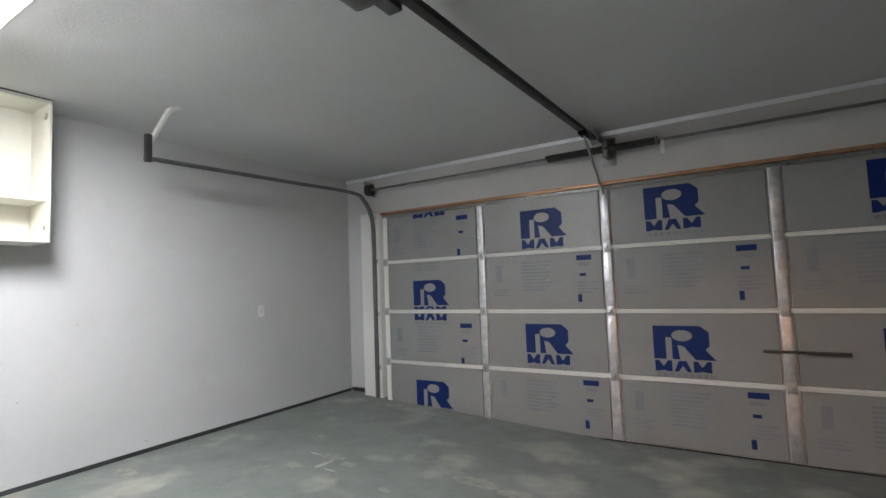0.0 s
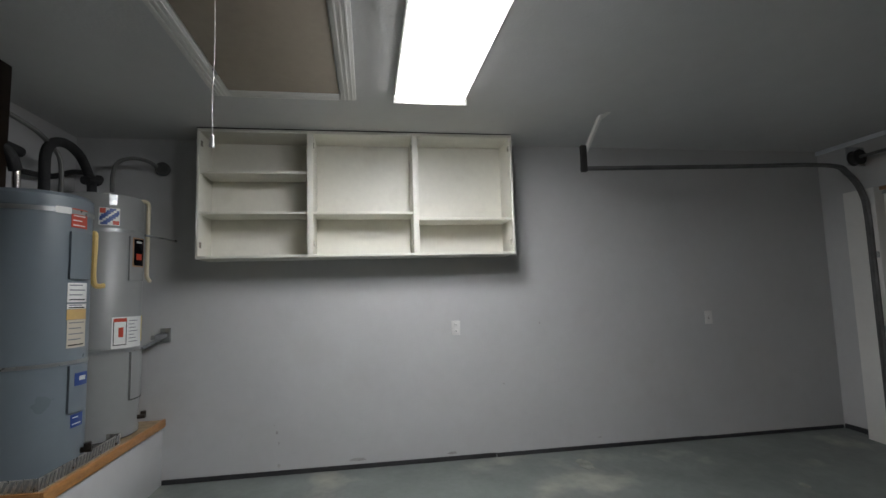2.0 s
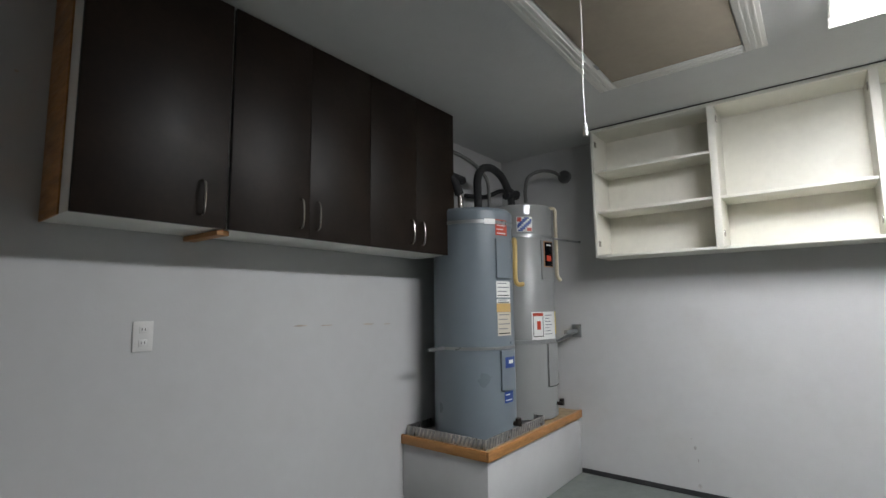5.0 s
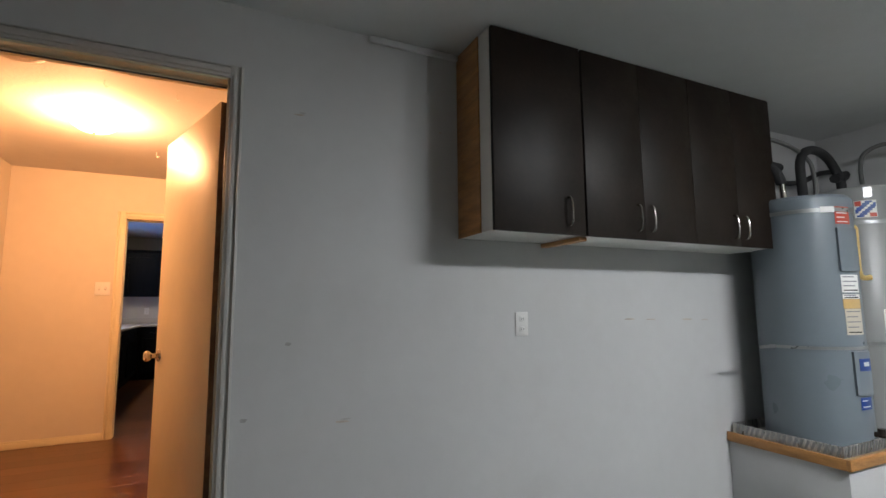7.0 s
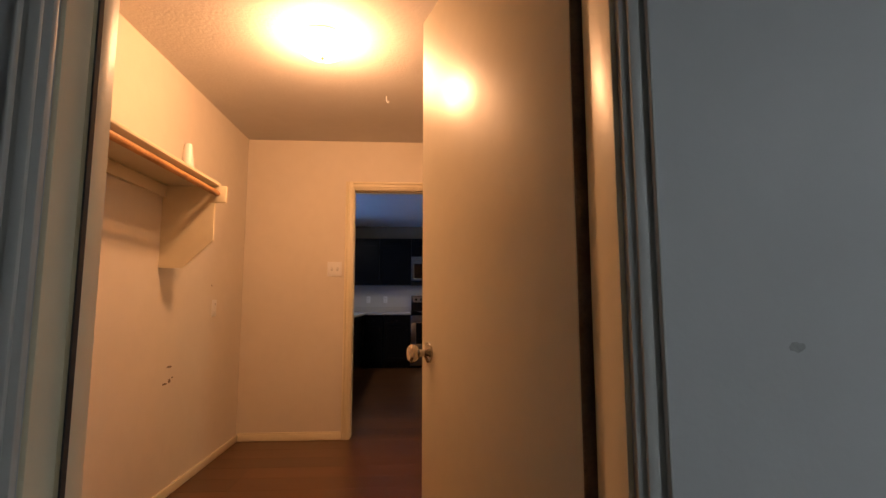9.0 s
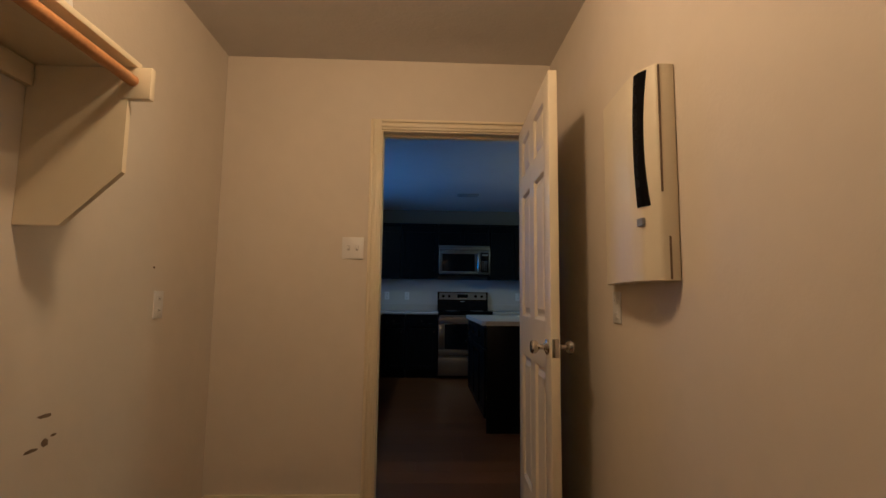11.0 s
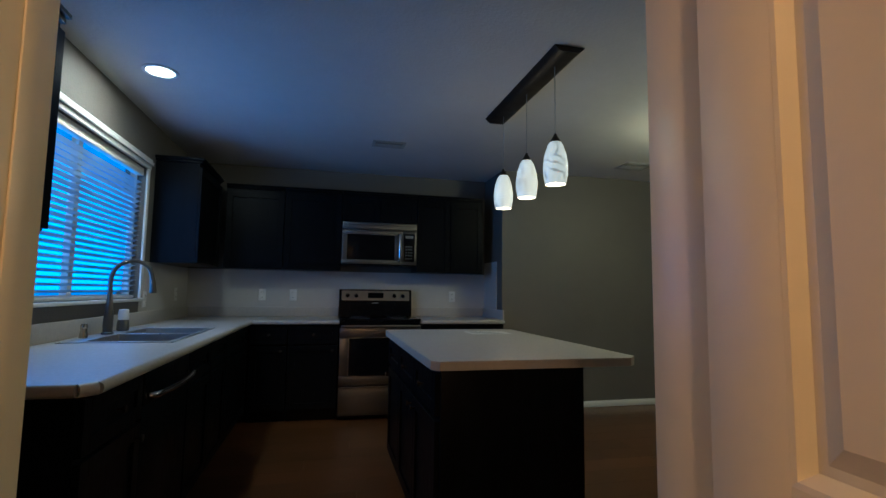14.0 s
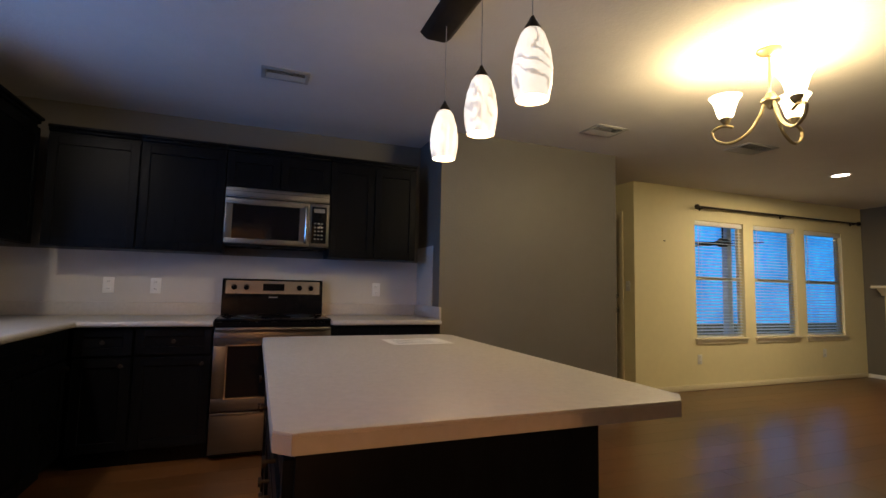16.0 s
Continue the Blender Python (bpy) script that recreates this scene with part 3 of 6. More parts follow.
        if c == 0:
            if r in (1,):
                small_print(zb - 0.10)
                logo(0.30, zb + 0.285)
            elif r == 3:
                small_print(zb - 0.09)
                logo(0.32, zb + 0.29)
            elif r == 2:
                logo(0.30, zb - 0.20)
                for k in range(3):
                    ink(0.35, 0.6, zb - 0.03 - 0.03 * k, zb - 0.018 - 0.03 * k, "ink_grey")
            else:
                logo(0.30, zb - 0.16)
        elif style == "R":
            logo(mid_u, zb - (0.10 if r == 1 else 0.06) - (0.07 if c == 1 and r == 3 else 0.0))
        else:
            small_print(zb - 0.03)
        for mat in ("ink_grey", "ink_blue"):
            use = [q[:6] for q in rows if q[6] == mat]
            if use:
                bmx = bmesh.new()
                for q in use:
                    box(bmx, *q)
                part("printing", bmx, mat, b)

    for c in range(4):
        for r in range(4):
            board(c, r)
    for r, (za, zb) in enumerate(rows_z):
        part("section", one(edges[4], edges[0], yf - 0.05, yf - 0.021, za + 0.002, min(zb, 1.96) - 0.002), "white_trim", d)
        if r:
            part("section_rail", one(edges[4], edges[0], yf - 0.0, yf + 0.016, za - 0.018, za - 0.002, 0.003), "white_trim", d)
            part("section_rail", one(edges[4], edges[0], yf - 0.0, yf + 0.016, za + 0.002, za + 0.017, 0.003), "white_trim", d)
    for k, x in enumerate(edges[:]):
        for r, (za, zb) in enumerate(rows_z):
            w = 0.036 if 0 < k < 4 else 0.03
            xs = min(max(x, edges[4] + w), edges[0] - w)
            bmx = one(xs - w, xs + w, yf + 0.001, yf + 0.014, za + 0.02, min(zb, 1.95) - 0.02, 0.004)
            part("stile", bmx, "foil" if 0 < k < 4 else "white_trim", d, "crinkled foil taped stile" if 0 < k < 4 else "")
            if r:
                part("hinge", boxes((xs - 0.03, xs + 0.03, yf + 0.016, yf + 0.024, za - 0.04, za + 0.04), (xs - 0.012, xs + 0.012, yf + 0.024, yf + 0.05, za - 0.015, za + 0.015), bevel=0.003), "steel", d)
    part("top_strut", one(edges[4], edges[0], yf + 0.0, yf + 0.05, 1.935, 1.965, 0.004), "copper", d, "rusty brown strut along the top")
    part("top_rail", boxes((edges[4], edges[0], yf + 0.0, yf + 0.03, 1.905, 1.918), (edges[4], edges[0], yf + 0.0, yf + 0.022, 1.921, 1.932), bevel=0.003), "strap", d, "shiny steel rail under the strut")
    part("lift_handle", boxes((-0.16, -0.40, yf + 0.03, yf + 0.05, 0.545, 0.57), (-0.16, 0.10, yf + 0.015, yf + 0.03, 0.548, 0.568), bevel=0.004), "dark_steel", d)
    part("bottom_seal", one(edges[4], edges[0], yf - 0.04, yf + 0.004, -0.275, -0.235, 0.006), "rubber", d)
    return d


garage_door()


def door_track():
    t = thing("door_track", (3.72, -6.1, -0.1), "bent steel overhead door track hung from the ceiling", "door track")
    x = 3.74
    path = [(x, -6.20, -0.2), (x, -6.20, 1.0), (x, -6.20, 1.72), (x, -6.165, 1.95), (x, -6.05, 2.10), (x, -5.86, 2.17), (x, -5.0, 2.15), (x, -3.71, 2.118)]
    bm = bmesh.new()
    pts = [Vector(p) for p in path]
    # a C-shaped channel: web and two lips
    for off, r in (((0, 0, 0), 0.016), ((0.022, 0, 0), 0.016)):
        tube(bm, [p + Vector(off) for p in pts], r, 6, 6)
    part("rail", bm, "track", t)
    part("hanger", boxes((x - 0.02, x + 0.02, -3.745, -3.705, 2.09, 2.29), bevel=0.003), "dark_steel", t, "dark angle iron hanger")
    part("ceiling_bracket", prism(prism(bmesh.new(), [(x + 0.01, 2.24), (x + 0.02, 2.28), (x - 0.20, 2.4385), (x - 0.26, 2.4385)], "y", -3.765, -3.746), [(x - 0.30, 2.432), (x - 0.16, 2.432), (x - 0.16, 2.4385), (x - 0.30, 2.4385)], "y", -3.80, -3.766), "white_trim", t, "white painted ceiling bracket")
    for z in (0.2, 0.8, 1.4):
        part("jamb_bracket", one(x - 0.03, x + 0.05, -6.235, -6.21, z, z + 0.05, 0.003), "steel", t)
    return t


door_track()


def torsion_bar():
    t = thing("torsion_bar", (1.2, -6.2, 2.26), "steel torsion bar with a black spring over the door", "torsion bar")
    y, z = -6.19, 2.248
    part("shaft", rod(bmesh.new(), (3.80, y, z), (-1.3, y, z), 0.0127), "track", t)
    bm = bmesh.new()
    n = 46
    pts = []
    for k in range(n * 8 + 1):
        a = 2 * math.pi * k / 8
        pts.append((1.65 - 0.96 * k / (n * 8), y + 0.027 * math.cos(a), z + 0.027 * math.sin(a)))
    tube(bm, pts, 0.010, 5, 1)
    part("spring", bm, "dark_steel", t, "black coiled spring")
    part("centre_bracket", boxes((1.10, 1.14, GY0 + 0.001, y + 0.03, 2.18, 2.33), (1.06, 1.18, GY0 + 0.001, GY0 + 0.008, 2.12, 2.37), bevel=0.003), "track", t)
    for x in (3.78, -1.28):
        bm = bmesh.new()
        m = pose(x, y, z, 0, 90, 0)
        lathe(bm, [(0.02, -0.03), (0.065, -0.03), (0.065, -0.02), (0.05, -0.01), (0.05, 0.02), (0.065, 0.03), (0.02, 0.03)], (0, 0, 0), 24)
        bm.transform(m)
        part("cable_drum", bm, "dark_steel", t)
        part("end_plate", one(x + 0.04, x + 0.05, GY0 + 0.001, y + 0.05, 2.19, 2.35, 0.003), "steel", t)
    part("winding_cone", rod(bmesh.new(), (0.72, y, z), (0.66, y, z), 0.035, 0.02), "steel", t)
    part("hang_tag", one(0.655, 0.685, y + 0.014, y + 0.017, 2.13, 2.24), "white_paper", t, "white paper tag")
    return t


torsion_bar()


def opener():
    o = thing("garage_door_opener", (1.3, -3.4, 2.44), "grey ceiling opener with a long steel drive rail", "door opener")
    bm = boxes((1.185, 1.235, -6.16, -3.412, 2.335, 2.365), (1.198, 1.222, -6.16, -3.412, 2.365, 2.385), bevel=0.003)
    for v in bm.verts:
        u = (v.co.y + 6.16) / 2.75
        v.co.x += 0.07 * u
        v.co.z -= 0.045 * u
    part("rail", bm, "dark_steel", o)
    part("motor_box", one(1.03, 1.47, -3.41, -2.95, 2.255, 2.40, 0.03, 3), "track", o, "dark grey motor housing")
    part("light_cover", one(1.31, 1.38, -3.51, -3.412, 2.27, 2.33, 0.006), "track", o)
    part("header_bracket", boxes((1.17, 1.25, -6.30, -6.16, 2.33, 2.39), (1.19, 1.23, -6.31, -6.17, 2.36, 2.437), bevel=0.003), "steel", o)
    part("carriage", one(1.18, 1.24, -5.9, -5.78, 2.30, 2.334, 0.004), "black_plastic", o)
    part("door_arm", rod(bmesh.new(), (1.21, -5.85, 2.31), (1.165, -6.19, 1.86), 0.010), "steel", o)
    for y in (-3.30, -3.04):
        part("hanger_strap", one(1.02, 1.028, y, y + 0.03, 2.30, 2.438), "steel", o)
        part("hanger_strap", one(1.472, 1.48, y, y + 0.03, 2.30, 2.438), "steel", o)
    return o


opener()


def wrap_light():
    w = thing("ceiling_light", (2.58, -2.5, 2.44), "long white fluorescent wraparound ceiling light, switched on", "ceiling light")
    part("housing", one(1.955, 3.205, -2.72, -2.28, 2.40, 2.438, 0.006), "white_trim", w)
    part("diffuser", prism(bmesh.new(), [(-2.71, 2.40), (-2.29, 2.40), (-2.30, 2.372), (-2.33, 2.358), (-2.67, 2.358), (-2.70, 2.372)], "x", 1.965, 3.195), "diffuser", w, "glowing ribbed acrylic diffuser")
    for x in (1.95, 3.197):
        part("end_cap", one(x, x + 0.012, -2.722, -2.278, 2.352, 2.402, 0.003), "white_trim", w)
    return w


wrap_light()


def attic_hatch():
    a = thing("attic_hatch", (2.6, -1.64, 2.44), "beige attic hatch with white trim and a pull cord", "attic hatch")
    x0, x1, y0, y1 = 1.85, 3.265, -1.955, -1.325
    part("panel", one(x0, x1, y0, y1, 2.425, 2.436, 0.002), "hatch", a, "stained beige board")
    for (a0, a1, b0, b1) in ((x0 - 0.09, x1 + 0.09, y1 + 0.006, y1 + 0.10), (x0 - 0.09, x1 + 0.09, y0 - 0.10, y0 - 0.006), (x1 + 0.006, x1 + 0.10, y0 - 0.006, y1 + 0.006), (x0 - 0.10, x0 - 0.006, y0 - 0.006, y1 + 0.006)):
        bm = one(a0, a1, b0, b1, 2.424, 2.4385, 0.003)
        if a1 - a0 > b1 - b0:
            for k in range(3):
                box(bm, a0 + 0.01, a1 - 0.01, b0 + 0.018 + 0.024 * k, b0 + 0.030 + 0.024 * k, 2.418, 2.424, 0.002)
        else:
            for k in range(3):
                box(bm, a0 + 0.018 + 0.024 * k, a0 + 0.030 + 0.024 * k, b0 + 0.01, b1 - 0.01, 2.418, 2.424, 0.002)
        part("frame", bm, "white_trim", a)
    for xh in (2.1, 3.0):
        part("hinge", one(xh, xh + 0.06, y1 - 0.004, y1 + 0.01, 2.420, 2.4235), "steel", a)
    cx, cy = CORD
    part("pull_cord", tube(bmesh.new(), [(cx, cy, 2.425), (cx + 0.004, cy - 0.003, 2.1), (cx - 0.002, cy, 1.9), (cx, cy, 1.765)], 0.002, 6), "white_trim", a)
    part("cord_toggle", lathe(bmesh.new(), [(0.002, 0.045), (0.007, 0.04), (0.009, 0.0), (0.002, -0.002)], (cx, cy, 1.722), 12), "white_paper", a)
    return a


CORD = (2.09, -1.60)
attic_hatch()


def open_shelves():
    s = thing("wall_cabinet", (4.1, -2.08, 1.5), "open cream painted wall cabinet with empty shelves", "wall cabinet")
    xf, xb = 3.952, GX1 - 0.002
    ys = (-0.93, -1.705, -2.475, -3.235)
    t = 0.019
    part("bottom", one(xf, xb, ys[3], ys[0], 1.50, 1.52, 0.002), "shelf_cream", s)
    part("top", one(xf + 0.004, xb, ys[3], ys[0], 2.41, 2.4325, 0.002), "shelf_cream", s)
    part("back", one(xb - 0.008, xb - 0.001, ys[3], ys[0], 1.52, 2.41), "shelf_cream", s)
    for y in (ys[0] - t, ys[3]):
        part("side", one(xf, xb - 0.009, y, y + t, 1.52, 2.41, 0.002), "shelf_cream", s)
    for y in ys[1:3]:
        part("divider", one(xf - 0.002, xb - 0.009, y - 0.021, y + 0.021, 1.52, 2.41, 0.002), "shelf_cream", s)
    # shade in the gap above the cabinet, put in as a thin dark box
    part("top_rail", one(xf - 0.001, xf + 0.003, ys[3], ys[0], 2.433, 2.4385), "dark_steel", s, "dark strip drawn for the shaded gap at the ceiling")
    for (ya, yb, z) in ((ys[0], ys[1], 2.12), (ys[0], ys[1], 1.825), (ys[1], ys[2], 1.822), (ys[2], ys[3], 1.775)):
        part("shelf", one(xf + 0.012, xb - 0.01, yb + 0.022, ya - 0.022, z - 0.009, z + 0.009, 0.002), "shelf_cream", s)
    for y, side in ((ys[0] - t, -1), (ys[1] - 0.022, -1), (ys[2] + 0.022, 1), (ys[3] + t, 1)):
        for z in (1.60, 2.33):
            part("hinge_plate", one(xf + 0.02, xf + 0.055, y, y + side * 0.006, z - 0.02, z + 0.02, 0.002), "chrome", s)
    return s


open_shelves()


def handle(parent, x, y, z0, z1, axis="y", out=-1, mat="chrome", r=0.006):
    """A bow handle standing up from z0 to z1; it bows out along the axis."""
    h = 0.028 * out
    pts = [(x, y, z0), (x, y + h * 0.8, z0 + 0.012), (x, y + h, (z0 + z1) / 2), (x, y + h * 0.8, z1 - 0.012), (x, y, z1)]
    if axis == "x":
        pts = [(x, y, z0), (x + h * 0.8, y, z0 + 0.012), (x + h, y, (z0 + z1) / 2), (x + h * 0.8, y, z1 - 0.012), (x, y, z1)]
    return part("handle", tube(bmesh.new(), pts, r, 8, 4), mat, parent, "satin bow handle")


def espresso_cabinet(x0, x1, doors, first):
    c = thing("wall_cabinet", ((x0 + x1) / 2, -0.17, 1.5), "dark espresso wall cabinet with flat doors and satin handles", "wall cabinet", "espresso wall cabinets")
    z0, z1, yf = 1.495, 2.432, -0.335
    part("body", one(x0 + 0.001, x1 - 0.001, yf + 0.022, -0.002, z0 + 0.001, z1, 0.002), "melamine", c)
    if first:
        part("side_panel", one(x0 - 0.006, x0 + 0.0005, yf + 0.115, -0.001, z0, z1, 0.001), "edge_wood", c, "oak-coloured side edge")
    w = (x1 - x0) / doors
    for k in range(doors):
        a, b = x0 + w * k + 0.0008, x0 + w * (k + 1) - (0.007 if first else 0.0008)
        dr = part("door", one(a, b, yf, yf + 0.020, z0 - 0.002, z1 - 0.004, 0.0012), "espresso", c)
        hx = b - (0.10 if first else 0.05) if k == 0 else a + 0.04
        handle(dr, hx, yf, 1.535, 1.67)
    return c


espresso_cabinet(1.065, 1.575, 1, True)
espresso_cabinet(1.580, 2.338, 2, False)
espresso_cabinet(2.340, 3.080, 2, False)
solid("wall_cleat", one(1.55, 1.60, -0.30, -0.002, 1.472, 1.4925, 0.003), "edge_wood", "short brown wooden cleat under the wall cabinets", "cleat")


def outlet(x, y, z, face, name="outlet", label="white duplex electrical outlet on the wall", cat="outlet", w=0.07, h=0.115, holes=2, group="", mat="plate"):
    """face: 'x+', 'x-', 'y+', 'y-', the way that the plate looks."""
    o = thing(name, (x, y, z), label, cat, group)
    s = 1 if face[1] == "+" else -1

    def pl(u0, u1, d0, d1, v0, v1, bev=0.0):
        return one(x + u0, x + u1, y + s * d0, y + s * d1, z + v0, z + v1, bev) if face[0] == "y" else one(x + s * d0, x + s * d1, y + u0, y + u1, z + v0, z + v1, bev)
    part("plate", pl(-w / 2, w / 2, 0.0005, 0.006, -h / 2, h / 2, 0.002), mat, o)
    if holes == 2:
        for v in (-0.026, 0.026):
            part("socket", pl(-0.016, 0.016, 0.006, 0.009, v - 0.014, v + 0.014, 0.002), mat, o)
            for u in (-0.006, 0.006):
                part("slot", pl(u - 0.0012, u + 0.0012, 0.009, 0.0095, v - 0.004, v + 0.006), "black_plastic", o)
    else:
        n = max(1, int(round(w / 0.058)) - 0)
        for k in range(n):
            u = (k - (n - 1) / 2) * 0.046
            part("toggle", pl(u - 0.005, u + 0.005, 0.006, 0.016, -0.004, 0.012, 0.002), mat, o)
            part("toggle_slot", pl(u - 0.007, u + 0.007, 0.006, 0.0068, -0.014, 0.014), "scuff_grey", o)
    return o


outlet(GX1, -2.80, 0.935, "x-")
outlet(GX1, -5.05, 0.938, "x-", label="blank white cover plate on the garage wall", name="cover_plate", cat="wall plate", holes=1, w=0.07)
outlet(1.415, 0, 1.075, "y-", w=0.075, h=0.12)
outlet(-1.24, 0, 1.38, "y-", name="light_switch", label="white double light switch beside the house door", cat="switch", w=0.116, h=0.12, holes=1)


def platform():
    p = thing("water_heater_platform", (3.6, -0.32, -0.085), "white boxed platform with an oak-coloured edge", "platform")
    x0, x1, y0 = 2.945, GX1 - 0.002, -0.637
    part("base", one(x0, x1, y0, -0.002, -0.09, 0.315, 0.003), "garage_paint", p)
    part("deck", one(x0 + 0.001, x1, y0 + 0.001, -0.002, 0.315, 0.366), "mdf", p)
    part("trim", one(x0 - 0.018, x1, y0 - 0.02, y0 - 0.001, 0.318, 0.374, 0.003), "edge_wood", p)
    part("trim", one(x0 - 0.018, x0 - 0.001, y0 - 0.001, -0.002, 0.318, 0.374, 0.003), "edge_wood", p)
    return p


platform()


def drain_pan():
    p = thing("drain_pan", (3.4, -0.33, 0.37), "crinkled aluminium drain pan under the water heaters", "drain pan")
    x0, x1, y0, y1 = 2.965, 3.70, -0.612, -0.02
    part("floor", one(x0, x1, y0, y1, 0.367, 0.371), "pan", p)
    for r in ((x0, x1, y0, y0 + 0.004, 0.371, 0.425), (x0, x1, y1 - 0.004, y1, 0.371, 0.425), (x0, x0 + 0.004, y0 + 0.004, y1 - 0.004, 0.371, 0.425), (x1 - 0.004, x1, y0 + 0.004, y1 - 0.004, 0.371, 0.425)):
        part("rim", boxes(r), "pan", p)
    for k in range(24):
        a = x0 + 0.004 + 0.0300 * k
        part("rib", prism(bmesh.new(), [(a, 0.375), (a + 0.013, 0.375), (a + 0.031, 0.421), (a + 0.018, 0.421)], "y", y0 - 0.005, y0 - 0.0005), "strap", p)
    for k in range(19):
        a = y0 + 0.004 + 0.0300 * k
        part("rib", prism(bmesh.new(), [(a + 0.018, 0.375), (a + 0.031, 0.375), (a + 0.013, 0.421), (a, 0.421)], "x", x0 - 0.005, x0 - 0.0005), "strap", p)
    return p


drain_pan()


def arc_patch(c, r, a0, a1, z0, z1, n=8, t=0.002):
    """A thin curved patch that lies on a tank."""
    bm = bmesh.new()
    rows = []
    for k in range(n + 1):
        a = radians(a0 + (a1 - a0) * k / n)
        rows.append([bm.verts.new((c[0] + q * math.cos(a), c[1] + q * math.sin(a), z)) for q, z in ((r + 0.0005, z0), (r + t, z0), (r + t, z1), (r + 0.0005, z1))])
    for a, b in zip(rows, rows[1:]):
        for k in range(4):
            bm.faces.new((a[k], b[k], b[(k + 1) % 4], a[(k + 1) % 4]))
    bm.faces.new(rows[0])
    bm.faces.new(rows[-1][::-1])
    bmesh.ops.recalc_face_normals(bm, faces=bm.faces[:])
    return bm


def boxes_on_tank(c, r, rows):
    """Several thin curved bars on a tank in one mesh: rows of two angles and two heights."""
    bm = bmesh.new()
    for a0, a1, z0, z1 in rows:
        piece = arc_patch(c, r, a0, a1, z0, z1, 4, 0.0008)
        me = bpy.data.meshes.new("bar")
        piece.to_mesh(me)
        piece.free()
        bm.from_mesh(me)
        bpy.data.meshes.remove(me)
    return bm


def water_heater_a():
    c, r, z0, z1 = (3.265, -0.345), 0.262, 0.372, 1.79
    w = thing("water_heater", (*c, z0), "tall blue-grey electric water heater standing in a drain pan", "water heater")
    part("jacket", lathe(bmesh.new(), [(r - 0.02, 0), (r, 0.012), (r, z1 - z0 - 0.075)], (*c, z0), 64), "tank", w)
    part("top_cap", lathe(bmesh.new(), [(r + 0.003, -0.075), (r + 0.004, -0.02), (r - 0.012, 0.0), (0.001, 0.004)], (*c, z1), 64), "tank", w)
    f = -101                                       # the way that the labels face
    part("upper_cover", arc_patch(c, r, f - 12, f + 20, 1.345, 1.59, 6, 0.014), "tank", w, "raised access cover")
    part("lower_cover", arc_patch(c, r, f - 8, f + 20, 0.665, 0.90, 6, 0.014), "tank", w, "raised access cover")
    for z0b, z1b, mat, lab, a0, a1 in ((1.615, 1.74, "red", "red warning sticker", f - 11, f + 12), (1.225, 1.325, "white_paper", "white warning sticker with a red corner", f - 12, f + 17), (1.19, 1.215, "white_paper", "white sticker", f - 12, f + 17),
                                       (1.135, 1.188, "orange_paper", "orange rating sticker", f - 12, f + 17), (0.99, 1.133, "beige_paper", "yellowed printed sticker", f - 11, f + 17), (0.585, 0.65, "blue_paper", "blue sticker", f - 2, f + 18)):
        s = part("sticker", arc_patch(c, r, a0, a1, z0b, z1b, 5), mat, w, lab)
        if mat != "orange_paper":
            n = max(2, int((z1b - z0b) / 0.024))
            for k in range(n):
                zz = z0b + (z1b - z0b) * (k + 0.5) / n
                part("print", arc_patch(c, r + 0.002, a0 + 2, a1 - 4 - 5 * (k % 2), zz - 0.003, zz + 0.003, 4, 0.0008), "white_paper" if mat in ("red", "blue_paper") else ("ink_grey" if k else "black_plastic"), s)
    part("sticker", arc_patch(c, r + 0.014, f - 2, f + 18, 0.795, 0.86, 5), "blue_paper", w, "blue sticker")
    part("print", arc_patch(c, r + 0.016, f + 4, f + 14, 0.82, 0.842, 4, 0.0008), "white_paper", w)
    part("strap", arc_patch(c, r + 0.003, -200, 20, 1.685, 1.708, 40, 0.003), "strap", w, "steel band near the top")
    part("tape_patch", arc_patch(c, r + 0.006, f - 28, f - 12, 1.68, 1.715, 4, 0.001), "white_paper", w, "shiny tape patch")
    part("strap", arc_patch(c, r, -200, 20, 0.908, 0.926, 40, 0.003), "strap", w, "perforated steel earthquake strap")
    part("strap_tail", one(2.85, c[0] - r * 0.85, -0.30, -0.296, 0.908, 0.926), "strap", w)
    bm = bmesh.new()
    a = radians(-82)
    q = Vector((c[0] + r * math.cos(a), c[1] + r * math.sin(a), 0.45))
    rod(bm, q, q + Vector((0.05 * math.cos(a), 0.05 * math.sin(a), 0)), 0.014)
    rod(bm, q + Vector((0.03 * math.cos(a), 0.03 * math.sin(a), 0.0)), q + Vector((0.03 * math.cos(a), 0.03 * math.sin(a), 0.035)), 0.018)
    part("drain_valve", bm, "bronze", w)
    part("cold_pipe", tube(bmesh.new(), [(3.34, -0.35, 1.79), (3.335, -0.35, 1.95), (3.34, -0.35, 2.06), (3.40, -0.35, 2.135), (3.52, -0.35, 2.165), (3.65, -0.35, 2.135), (3.74, -0.35, 2.06), (3.79, -0.35, 1.99), (3.80, -0.35, 1.90)], 0.028, 12), "insulation", w, "black foam covered pipe")
    part("hot_pipe", tube(bmesh.new(), [(3.12, -0.35, 1.90), (3.09, -0.34, 1.97), (3.08, -0.30, 2.02), (3.16, -0.25, 2.05), (3.34, -0.22, 2.06)], 0.030, 12), "insulation", w, "black foam covered pipe")
    part("nipple", rod(bmesh.new(), (3.13, -0.35, 1.79), (3.12, -0.35, 1.905), 0.018), "chrome", w, "shiny pipe nipple")
